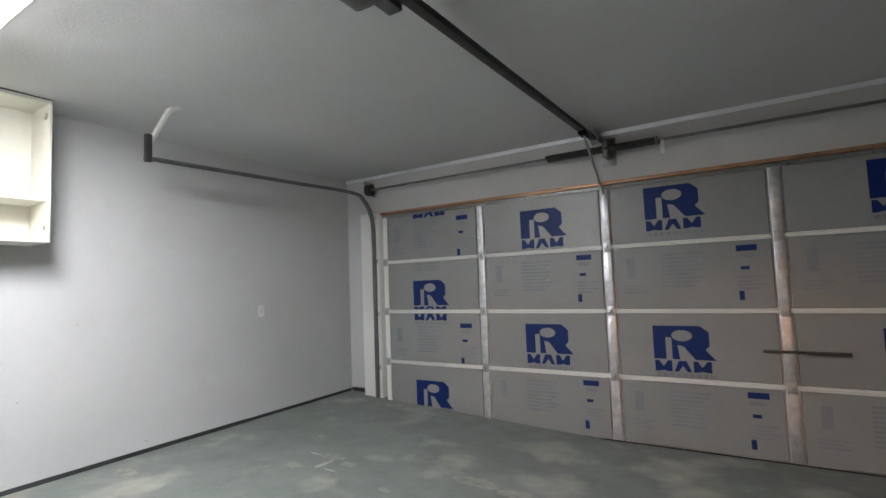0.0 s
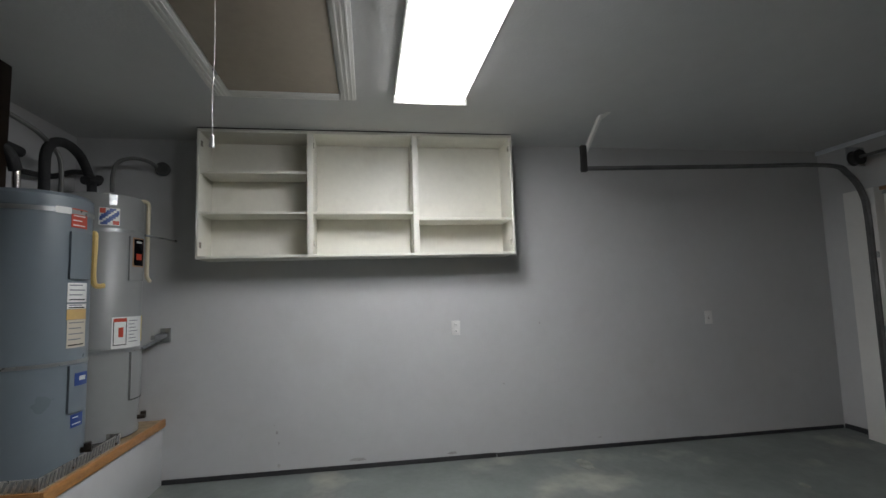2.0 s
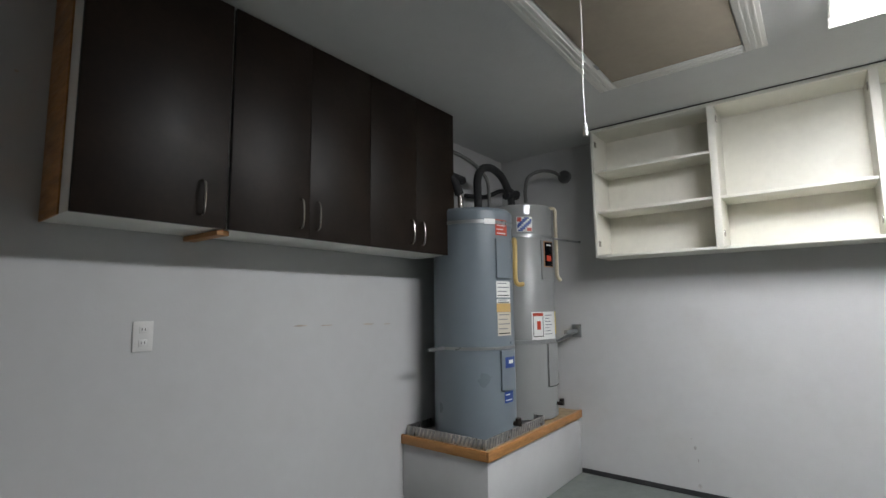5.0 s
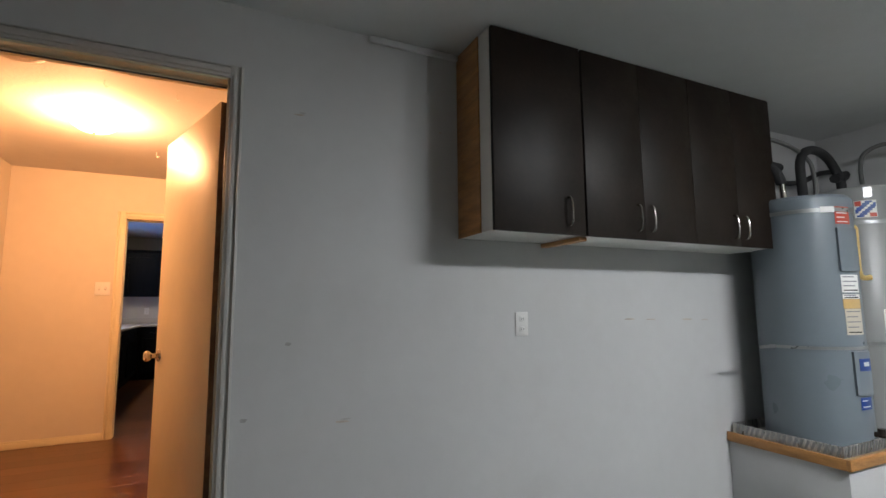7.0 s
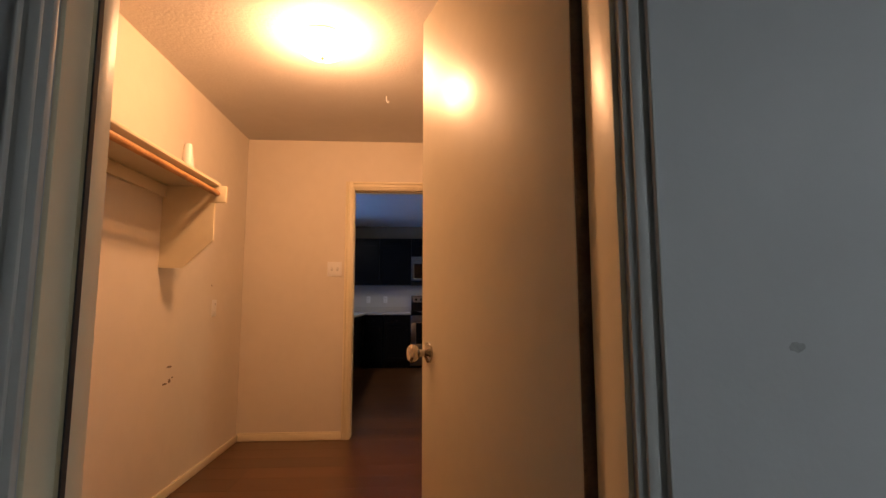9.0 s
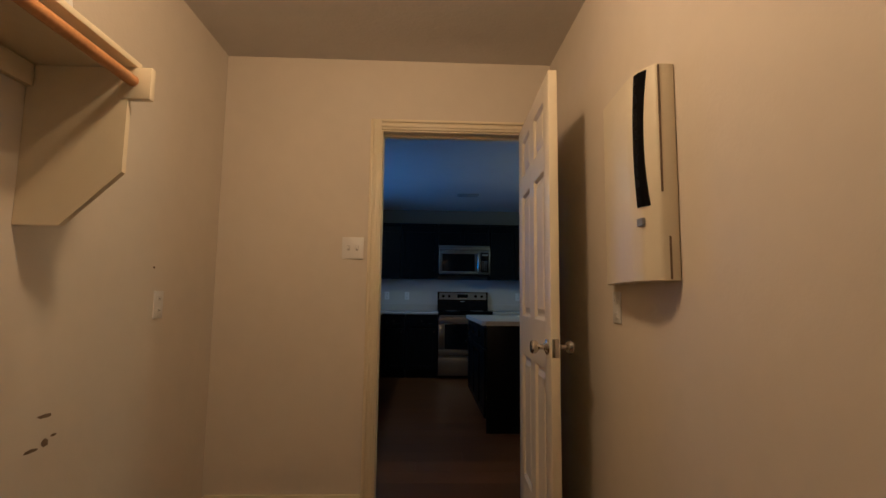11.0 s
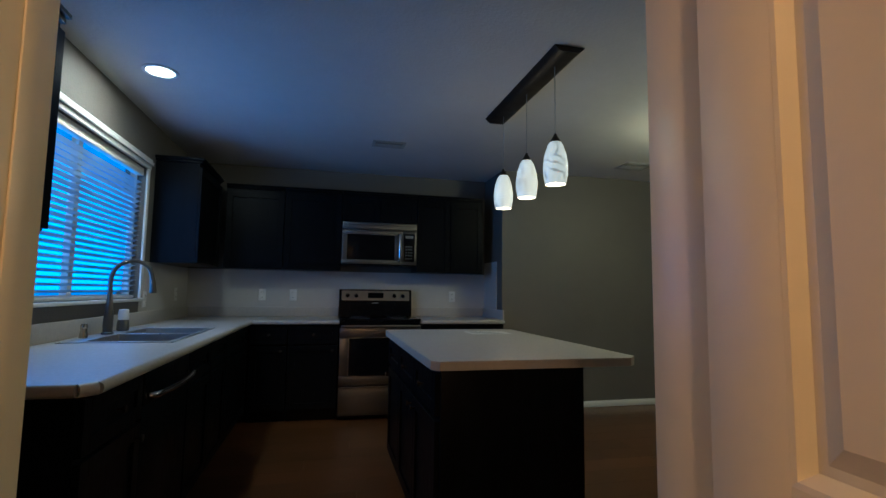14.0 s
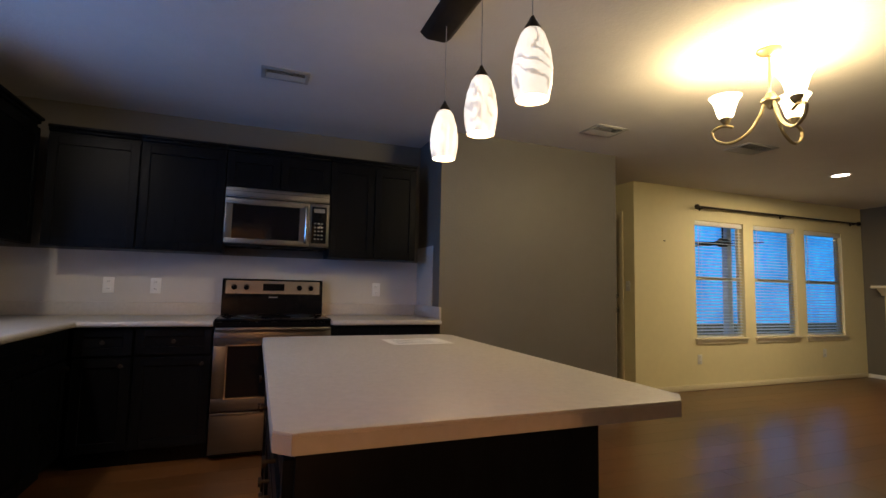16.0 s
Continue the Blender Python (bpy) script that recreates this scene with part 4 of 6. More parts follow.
    part("power_conduit", tube(bmesh.new(), [(3.46, -0.36, 1.78), (3.465, -0.36, 1.95), (3.45, -0.355, 2.06), (3.38, -0.345, 2.12), (3.25, -0.33, 2.17), (3.06, -0.28, 2.21), (2.85, -0.12, 2.26)], 0.013, 8), "grey_hose", w, "grey flexible conduit")
    return w


water_heater_a()


def water_heater_b():
    c, r, z0, z1 = (3.877, -0.365), 0.247, 0.372, 1.905
    w = thing("water_heater", (*c, z0), "light grey electric water heater with a control panel", "water heater")
    part("jacket", lathe(bmesh.new(), [(r - 0.02, 0), (r, 0.012), (r, z1 - z0 - 0.02), (r - 0.012, z1 - z0), (0.001, z1 - z0 + 0.004)], (*c, z0), 64), "tank_light", w)
    f = -143
    part("seam_band", arc_patch(c, r, -180, 180, 1.665, 1.672, 60, 0.001), "dark_steel", w)
    s = part("badge", arc_patch(c, r, -155, -129, 1.70, 1.81, 6), "white_paper", w, "white badge with slanted blue stripes and a red edge")
    for k in (-8.5, 4.0):
        for q in range(8):
            a = -155 + 26 * (q + 0.5) / 8 + k
            a0, a1 = max(a - 3.4, -154), min(a + 5.0, -130)
            if a1 > a0 + 1:
                part("stripe", arc_patch(c, r + 0.002, a0, a1, 1.704 + 0.0128 * q, 1.7168 + 0.0128 * q, 2, 0.0008), "blue_paper", s)
    part("corner", arc_patch(c, r + 0.0022, -154, -147, 1.775, 1.806, 3, 0.0009), "red", s)
    part("corner", arc_patch(c, r + 0.0022, -138, -130, 1.704, 1.728, 3, 0.0009), "red", s)
    part("tape_patch", arc_patch(c, r, -143, -133, 1.83, 1.895, 4, 0.0012), "strap", w, "shiny tape patch")
    b = part("control_panel", arc_patch(c, r, -114, -81, 1.355, 1.64, 6, 0.012), "tank_light", w, "raised control panel cover")
    part("display_frame", arc_patch(c, r + 0.012, -110, -85, 1.445, 1.635, 5, 0.002), "copper", b)
    part("display", arc_patch(c, r + 0.014, -108, -87, 1.453, 1.627, 5, 0.002), "black_plastic", b)
    part("display_label", arc_patch(c, r + 0.016, -104, -92, 1.49, 1.53, 4, 0.001), "red", b)
    part("display_label", arc_patch(c, r + 0.016, -104, -92, 1.60, 1.612, 4, 0.001), "white_paper", b)
    part("lower_cover", arc_patch(c, r, -108, -66, 0.60, 0.90, 6, 0.010), "tank_light", w, "raised access cover")
    part("cover_edge", arc_patch(c, r + 0.010, -108, -106.5, 0.60, 0.90, 2, 0.001), "dark_steel", w)
    part("cover_edge", arc_patch(c, r + 0.010, -106, -68, 0.598, 0.605, 4, 0.001), "dark_steel", w)
    s = part("sticker", arc_patch(c, r, -135, -78, 0.93, 1.125, 8), "white_paper", w, "large white instruction sticker")
    part("print", arc_patch(c, r + 0.002, -133, -114, 1.095, 1.118, 4, 0.0008), "red", s)
    part("print", boxes_on_tank(c, r + 0.002, ((-133, -132, 0.95, 1.095), (-115, -114, 0.95, 1.095), (-132, -115, 0.95, 0.955))), "black_plastic", s)
    part("print", arc_patch(c, r + 0.002, -126, -119, 1.00, 1.06, 4, 0.0008), "red", s)
    for k in range(7):
        part("print", arc_patch(c, r + 0.002, -110, -92 - 4 * (k % 3), 0.965 + 0.022 * k, 0.97 + 0.022 * k, 4, 0.0008), "ink_grey", s)
    part("sticker", arc_patch(c, r, -77.5, -55, 0.96, 1.125, 4), "yellow_paper", w, "yellow energy sticker")
    part("strap", arc_patch(c, r, -200, 20, 0.905, 0.930, 40, 0.003), "strap", w, "steel earthquake strap")
    part("strap", arc_patch(c, r, -200, 20, 1.66, 1.683, 40, 0.003), "strap", w, "steel earthquake strap")
    part("strap_bracket", boxes((4.03, GX1 - 0.002, -0.66, -0.63, 0.955, 0.985), (GX1 - 0.02, GX1 - 0.002, -0.68, -0.61, 0.92, 1.02), bevel=0.003), "strap", w, "steel wall strut")
    part("strap_bracket", rod(bmesh.new(), (4.02, -0.58, 0.90), (GX1 - 0.01, -0.645, 0.965), 0.012), "steel", w)
    part("strap_arm", rod(bmesh.new(), (3.98, -0.60, 1.672), (GX1 - 0.003, -0.70, 1.66), 0.008), "strap", w)
    part("relief_pipe", tube(bmesh.new(), [(4.00, -0.50, 1.895), (4.07, -0.55, 1.925), (4.10, -0.565, 1.90), (4.10, -0.565, 1.80), (4.10, -0.565, 1.50), (4.10, -0.565, 1.40), (4.13, -0.575, 1.36)], 0.014, 8), "pvc", w, "ivory plastic relief pipe")
    part("relief_valve", tube(bmesh.new(), [(3.62, -0.45, 1.63), (3.56, -0.50, 1.63), (3.555, -0.505, 1.56), (3.555, -0.505, 1.34), (3.60, -0.54, 1.32)], 0.016, 8), "gold_pipe", w, "yellowed relief pipe with an elbow")
    a = radians(-80)
    q = Vector((c[0] + r * math.cos(a), c[1] + r * math.sin(a), 0.47))
    part("drain_valve", rod(rod(bmesh.new(), q, q + Vector((0.045 * math.cos(a), 0.045 * math.sin(a), 0)), 0.013), q + Vector((0.025, -0.025, -0.01)), q + Vector((0.025, -0.025, 0.03)), 0.017), "bronze", w)
    part("power_conduit", tube(bmesh.new(), [(3.86, -0.44, 1.95), (3.86, -0.44, 2.06), (3.90, -0.45, 2.16), (4.0, -0.5, 2.22), (4.12, -0.55, 2.23), (4.17, -0.585, 2.205)], 0.014, 8), "grey_hose", w, "grey flexible conduit")
    part("supply_pipe", tube(bmesh.new(), [(3.70, -0.36, 1.99), (3.84, -0.34, 2.02), (3.97, -0.30, 2.06), (4.05, -0.25, 2.06)], 0.030, 10), "insulation", w, "black foam covered pipe")
    part("supply_pipe", tube(bmesh.new(), [(3.60, -0.06, 2.02), (3.85, -0.08, 2.05), (4.05, -0.1, 2.13), (4.22, -0.12, 2.16)], 0.018, 10), "insulation", w, "dark pipe along the wall")
    return w


water_heater_b()
bm = bmesh.new()
lathe(bm, [(0.001, 0), (0.052, 0), (0.052, 0.028), (0.045, 0.036), (0.001, 0.036)], (0, 0, 0), 28)
bm.transform(pose(GX1 - 0.001, -0.60, 2.205, 0, -90, 0))
solid("junction_box", bm, "track", "round grey junction box on the garage wall", "junction box")


def blot(name, mat, label, centre, normal, w, h, seed):
    """A thin mark of uneven outline on a wall or a floor."""
    rng = random.Random(seed)
    n = 18
    pts = []
    for k in range(n):
        a = 2 * math.pi * k / n
        q = 0.62 + 0.38 * rng.random()
        pts.append((0.5 * w * q * math.cos(a), 0.5 * h * q * math.sin(a)))
    bm = bmesh.new()
    c = Vector(centre)
    if normal == "z":
        prism(bm, [(c.x + u, c.y + v) for u, v in pts], "z", c.z - 0.004, c.z + 0.0012)
        for v in bm.verts:
            v.co.z += garage_floor_height(v.co.x, v.co.y)
    elif normal == "y":
        prism(bm, [(c.x + u, c.z + v) for u, v in pts], "y", c.y - 0.0008, c.y + 0.001)
    else:
        prism(bm, [(c.y + u, c.z + v) for u, v in pts], "x", c.x - 0.0008, c.x + 0.001)
    return solid(name, bm, mat, label, "mark", "garage marks")


for k, (x, z, w, h) in enumerate(((2.16, 1.085, 0.09, 0.012), (2.33, 1.08, 0.10, 0.008), (2.64, 1.075, 0.10, 0.012), (2.80, 1.07, 0.08, 0.007), (0.50, 0.69, 0.07, 0.012), (0.29, 2.0, 0.05, 0.01), (0.966, 2.02, 0.015, 0.012))):
    blot("wall_scuff", "stain_brown", "faint brown scuff on the white garage wall", (x, 0, z), "y", w, h, k)
for k, (x, z, w, h) in enumerate(((0.305, 2.01, 0.035, 0.008), (0.112, 0.733, 0.035, 0.02), (0.515, 0.70, 0.06, 0.008), (0.27, 1.02, 0.03, 0.02))):
    blot("wall_scuff", "scuff_grey", "small grey scuff on the white garage wall", (x, 0, z), "y", w, h, 20 + k)
for k, (y, z, w, h) in enumerate(((-1.426, 0.22, 0.022, 0.03), (-1.406, 0.275, 0.012, 0.01), (-2.746, -0.03, 0.10, 0.025), (-2.016, -0.02, 0.16, 0.03), (-3.505, 0.95, 0.015, 0.02), (-1.44, -0.02, 0.03, 0.04), (-3.975, 0.0, 0.04, 0.012), (-3.18, 0.475, 0.02, 0.012), (-1.44, 0.14, 0.012, 0.03))):
    blot("wall_scuff", "scuff_grey", "small grey scuff low on the garage wall", (GX1, y, z), "x", w, h, 40 + k)
for k, (x, y, w, h) in enumerate(((1.785, -4.812, 0.42, 0.16), (1.48, -4.77, 0.30, 0.14), (3.03, -4.385, 0.16, 0.10), (2.90, -4.65, 0.22, 0.14), (3.95, -3.70, 0.26, 0.13), (2.70, -4.60, 0.16, 0.10), (3.32, -4.94, 0.10, 0.07), (2.2, -4.4, 0.12, 0.08))):
    blot("floor_stain", "stain_pale", "pale worn patch on the concrete floor", (x, y, 0), "z", w, h, 60 + k)
for k, (x, y, w, h) in enumerate(((2.86, -4.52, 0.05, 0.22), (3.06, -4.63, 0.16, 0.02), (2.74, -4.45, 0.14, 0.02))):
    blot("floor_stain", "scuff_grey", "dark scratch on the concrete floor", (x, y, 0), "z", w, h, 80 + k)

# ---- laundry things ----


def knob(parent, p, out, mat="chrome"):
    """A round door knob with its rose; out is the way that it points."""
    p, d = Vector(p), Vector(out)
    bm = bmesh.new()
    lathe(bm, [(0.001, 0.0), (0.032, 0.0), (0.031, 0.006), (0.018, 0.012), (0.011, 0.018), (0.011, 0.034), (0.020, 0.040), (0.027, 0.050), (0.027, 0.060), (0.021, 0.067), (0.008, 0.0675), (0.001, 0.065)], (0, 0, 0), 28)
    bm.transform(Matrix.Translation(p) @ d.to_track_quat("Z", "Y").to_matrix().to_4x4())
    return part("knob", bm, mat, parent, "round satin knob")


def house_door():
    d = thing("door_house", (0, 0, 0), "flush cream painted house door standing open into the laundry", "door")
    ORIGIN[d] = Vector((0, 0, 0))
    w = 0.80
    lf = part("leaf", one(0.0, w, -0.02, 0.02, 0.012, 2.06, 0.002), "door", d)
    # the shadow along the hinge edge, put in as a thin dark brown box
    part("edge_strip", one(-0.0035, -0.0012, -0.019, 0.019, 0.014, 2.055), "scuff_and_shade", d, "shade on the hinge edge, drawn as a dark strip")
    for s in (-1, 1):
        knob(d, (w - 0.065, s * 0.02, 0.93), (0, s, 0))
    part("latch_plate", one(w, w + 0.001, -0.012, 0.012, 0.90, 0.96), "chrome", d)
    for z in (0.22, 0.98, 1.80):
        h = part("hinge", rod(bmesh.new(), (-0.008, -0.024, z - 0.05), (-0.008, -0.024, z + 0.05), 0.008), "bronze", d, "dark bronze hinge")
        part("hinge_leaf", one(-0.001, 0.0, -0.022, 0.018, z - 0.05, z + 0.05), "bronze", h)
    d.matrix_world = pose(0.0, 0.135, 0, 0, 0, 109)
    return d


house_door()


def panel_door():
    d = thing("door_kitchen", (0, 0, 0), "cream six-panel door standing open against the laundry wall", "door")
    ORIGIN[d] = Vector((0, 0, 0))
    w, h, t = 0.775, 2.015, 0.0175
    sx, mx = 0.105, 0.10
    pw = (w - 2 * sx - mx) / 2
    rows = ((0.20, 0.81), (0.995, 1.635), (1.73, 1.935))
    cols = ((sx, sx + pw), (sx + pw + mx, w - sx))
    bm = bmesh.new()
    box(bm, 0, sx, -t, t, 0.01, h, 0.0015)
    box(bm, w - sx, w, -t, t, 0.01, h, 0.0015)
    box(bm, sx + pw, sx + pw + mx, -t, t, 0.01, h, 0.0)
    zs = [0.01] + [v for r in rows for v in r] + [h]
    for k in range(0, len(zs), 2):
        for a, b in cols:
            box(bm, a, b, -t, t, zs[k], zs[k + 1])
    part("frame", bm, "door", d)
    for (z0, z1) in rows:
        for (a, b) in cols:
            bm = bmesh.new()
            for s in (-1, 1):
                # a moulded recess with a raised field
                lv = [(0.0, t), (0.006, t - 0.001), (0.018, t - 0.0125), (0.028, t - 0.0125), (0.050, t - 0.004)]
                rings = [[bm.verts.new((x, s * q, z)) for x, z in ((a + i, z0 + i), (b - i, z0 + i), (b - i, z1 - i), (a + i, z1 - i))] for i, q in lv]
                for p, q in zip(rings, rings[1:]):
                    for k in range(4):
                        bm.faces.new((p[k], p[(k + 1) % 4], q[(k + 1) % 4], q[k]))
                bm.faces.new(rings[-1])
            bmesh.ops.recalc_face_normals(bm, faces=bm.faces[:])
            part("door_panel", bm, "door", d, smooth=False)
    for s in (-1, 1):
        knob(d, (w - 0.06, s * t, 0.90), (0, s, 0))
    part("latch_plate", one(w, w + 0.0015, -0.013, 0.013, 0.865, 0.935, 0.0004), "chrome", d)
    for z in (0.22, 1.0, 1.80):
        part("hinge", rod(bmesh.new(), (-0.006, t + 0.004, z - 0.045), (-0.006, t + 0.004, z + 0.045), 0.007), "chrome", d)
    d.matrix_world = pose(-0.03, 3.262, 0, 0, 0, 267.5)
    return d


panel_door()


def dome_light():
    d = thing("ceiling_light", (-0.78, 1.65, 2.44), "lit frosted dome ceiling light in the laundry", "ceiling light")
    part("base", lathe(bmesh.new(), [(0.001, 0), (0.10, 0), (0.10, -0.02), (0.09, -0.024), (0.001, -0.024)], (-0.78, 1.65, 2.438), 40), "white_trim", d)
    part("dome", lathe(bmesh.new(), [(0.135, 0.0), (0.142, -0.012), (0.125, -0.045), (0.085, -0.072), (0.04, -0.084), (0.001, -0.087)], (-0.78, 1.65, 2.413), 40), "dome_glass", d, "glowing frosted glass dome")
    part("finial", lathe(bmesh.new(), [(0.001, 0), (0.010, -0.002), (0.008, -0.012), (0.001, -0.016)], (-0.78, 1.65, 2.327), 16), "antique", d)
    for o in d.children:
        if o.name.startswith("dome"):
            o.visible_shadow = False
    return d


dome_light()
solid("ceiling_vent", lathe(bmesh.new(), [(0.001, -0.012), (0.07, -0.014), (0.085, -0.022), (0.10, -0.022), (0.125, -0.008), (0.13, 0.0), (0.001, 0.0)], (-0.95, 0.82, 2.439), 40), "ceiling_paint", "round cream ceiling exhaust vent in the laundry", "vent")
for x, y in ((-0.62, 1.02), (-0.27, 1.06), (-0.50, 2.35)):
    solid("ceiling_hook", tube(bmesh.new(), [(x, y, 2.438), (x, y, 2.41), (x + 0.012, y, 2.395), (x + 0.02, y, 2.405)], 0.0022, 6), "white_trim", "small white screw hook in the ceiling", "hook", "ceiling hooks")


def closet_shelf():
    s = thing("closet_shelf", (-1.55, 1.1, 1.72), "cream wall shelf with an oak-coloured hanging rod", "shelf")
    y0, y1 = 0.55, 1.985
    part("board", one(-1.699, -1.395, y0 - 0.15, y1 + 0.02, 1.730, 1.748, 0.003), "trim", s)
    part("rod", rod(bmesh.new(), (-1.405, y0 - 0.12, 1.688), (-1.405, y1 + 0.004, 1.688), 0.0165), "rod_wood", s, "varnished wooden rod")
    part("wall_cleat", one(-1.699, -1.68, y0, y1, 1.665, 1.729, 0.002), "trim", s)
    for y in (y0, y1):
        b = part("bracket", prism(bmesh.new(), [(-1.699, 1.272), (-1.575, 1.272), (-1.418, 1.425), (-1.418, 1.729), (-1.699, 1.729)], "y", y, y + 0.018), "trim", s)
        part("rod_block", one(-1.445, -1.355, y - 0.002 if y == y0 else y - 0.003, y + 0.02, 1.636, 1.7295, 0.003), "trim", b)
    return s


closet_shelf()


def bottle(name, x, y, z, label):
    """A small dark-footed bottle under a tall tapered white cap."""
    b = thing(name, (x, y, z), label, "bottle")
    part("body", lathe(bmesh.new(), [(0.020, 0), (0.022, 0.006), (0.022, 0.022), (0.017, 0.030)], (x, y, z), 24), "bronze", b, "short dark foot")
    part("cap", lathe(bmesh.new(), [(0.033, 0), (0.034, 0.004), (0.019, 0.125), (0.015, 0.13), (0.001, 0.131)], (x, y, z + 0.030), 24), "plate", b, "tapered white cap")
    return b


bottle("spray_bottle", -1.49, 1.80, 1.748, "small bottle with a tapered white cap on the closet shelf")
outlet(LX0, 2.735, 1.045, "x+")
outlet(-0.965, LY1, 1.355, "y-", name="light_switch", label="white double light switch beside the kitchen door", cat="switch", w=0.118, h=0.12, holes=1, mat="plate")
outlet(LX1, 2.385, 1.06, "x-")


def wall_box():
    b = thing("wall_box", (0.09, 2.12, 1.14), "ivory plastic wall unit with a black curved window strip", "wall unit")
    ya, yb, z0, z1 = 1.935, 2.40, 1.142, 1.765
    prof = [(ya, 0.139), (yb, 0.139), (yb, 0.115), (2.28, 0.062), (2.05, 0.048), (1.985, 0.055), (ya, 0.085)]
    bm = bmesh.new()
    prism(bm, [(x, y) for y, x in prof], "z", z0, z1)
    bmesh.ops.bevel(bm, geom=[e for e in bm.edges if abs(e.verts[0].co.z - e.verts[1].co.z) > 0.1], offset=0.008, segments=2, profile=0.5, affect="EDGES")
    part("body", bm, "panel_plastic", b)

    def front(y):
        pts = sorted(prof[2:], key=lambda q: q[0])
        for (y0, x0), (y1, x1) in zip(pts, pts[1:]):
            if y0 <= y <= y1:
                return x0 + (x1 - x0) * (y - y0) / (y1 - y0)
        return 0.06

    def ribbon(yc, w, za, zb, mat, name, bow, lift=0.0025, label=""):
        bm = bmesh.new()
        rows = []
        for k in range(13):
            z = za + (zb - za) * k / 12
            u = 2 * k / 12 - 1
            yy = yc + bow * (1 - u * u)
            across = [yy + w * (q / 8 - 0.5) for q in range(9)]
            section = [(y, lift) for y in across] + [(y, -0.003) for y in reversed(across)]
            rows.append([bm.verts.new((front(y) - d, y, z)) for y, d in section])
        n = len(rows[0])
        for p, q in zip(rows, rows[1:]):
            for k in range(n):
                bm.faces.new((p[k], q[k], q[(k + 1) % n], p[(k + 1) % n]))
        bm.faces.new(rows[0])
        bm.faces.new(rows[-1][::-1])
        bmesh.ops.recalc_face_normals(bm, faces=bm.faces[:])
        part(name, bm, mat, b, label)
    ribbon(1.983, 0.045, 1.355, 1.758, "black_plastic", "window_strip", 0.014, label="black curved window strip")
    part("groove", one(0.0885, 0.094, ya - 0.0012, ya + 0.004, 1.39, 1.762), "scuff_and_shade", b, "dark seam along the side")
    part("side_slot", one(0.106, 0.112, ya - 0.0012, ya + 0.004, 1.145, 1.265), "scuff_and_shade", b, "narrow slot in the side")
    part("badge", one(front(1.995) - 0.004, front(1.995) + 0.004, 1.975, 2.01, 1.30, 1.322), "ink_grey", b)
    return b


wall_box()
for k, (y, z, w, h) in enumerate(((2.17, 0.72, 0.07, 0.014), (2.18, 0.64, 0.035, 0.026), (2.13, 0.63, 0.06, 0.012), (2.21, 0.655, 0.03, 0.01))):
    ob = blot("wall_scuff", "scuff_and_shade", "dark smear on the cream laundry wall", (LX0, y, z), "x", w, h, 90 + k)
    ob["group"] = "laundry wall scuffs"
ob = blot("wall_scuff", "scuff_and_shade", "small dark nick on the laundry wall", (LX0, 2.69, 1.20), "x", 0.02, 0.012, 99)

# ---- kitchen things ----
CT = 0.905                      # counter top height
CF = 7.275                      # back run's front edge
CX = -1.135                     # window run's front edge


def cabinet_front(parent, axis, face, a, b, z0, z1, name="door", knob_at=None, out=-1):
    """A shaker front: a frame with a recessed field. axis 'y': the front looks along -y at y=face; axis 'x': it looks along +x or -x."""
    st = min(0.055, (z1 - z0) * 0.3)
    f = 0.02 * out

    def bx(u0, u1, d0, d1, v0, v1, bev=0.0):
        return (u0, u1, face + d0, face + d1, v0, v1) if axis == "y" else (face + d0, face + d1, u0, u1, v0, v1)
    bm = bmesh.new()
    for r in ((a, a + st, 0, f, z0, z1), (b - st, b, 0, f, z0, z1), (a + st, b - st, 0, f, z0, z0 + st), (a + st, b - st, 0, f, z1 - st, z1)):
        box(bm, *bx(*r), bevel=0.0015, seg=1)
    d = part(name, bm, "kitchen_dark", parent)
    part("field", boxes(bx(a + st, b - st, 0, f * 0.45, z0 + st, z1 - st)), "kitchen_dark", d)
    if knob_at:
        u, v = knob_at
        p = (u, face + f, v) if axis == "y" else (face + f, u, v)
        q = (u, face + f + 0.028 * out, v) if axis == "y" else (face + f + 0.028 * out, u, v)
        part("pull", rod(rod(bmesh.new(), p, q, 0.005, seg=10), (Vector(p) * 0.3 + Vector(q) * 0.7), q, 0.013, seg=14), "bronze", d)
    return d


def base_cabinet(axis, a, b, face, wall, doors, label="black-stained base cabinet with shaker doors"):
    """axis 'y': along the back wall; 'x': along the window wall."""
    mid = (a + b) / 2
    c = thing("base_cabinet", (mid, (face + wall) / 2, 0) if axis == "y" else ((face + wall) / 2, mid, 0), label, "cabinet", "kitchen base cabinets")
    out = -1 if axis == "y" else 1
    dark = (a + 0.001, b - 0.001, face, wall, 0.10, 0.866) if axis == "y" else (wall, face, a + 0.001, b - 0.001, 0.10, 0.866)
    part("body", boxes(dark), "kitchen_dark", c)
    toe = (a + 0.001, b - 0.001, face + 0.07, wall, 0.0, 0.099) if axis == "y" else (wall, face - 0.07, a + 0.001, b - 0.001, 0.0, 0.099)
    part("toe_kick", boxes(toe), "kitchen_dark", c)
    w = (b - a) / doors
    for k in range(doors):
        u0, u1 = a + k * w + 0.004, a + (k + 1) * w - 0.004
        hx = u1 - 0.05 if k % 2 == 0 else u0 + 0.05
        cabinet_front(c, axis, face, u0, u1, 0.115, 0.675, "door", (hx, 0.63), out)
        cabinet_front(c, axis, face, u0, u1, 0.69, 0.855, "drawer_front", ((u0 + u1) / 2, 0.775), out)
    return c


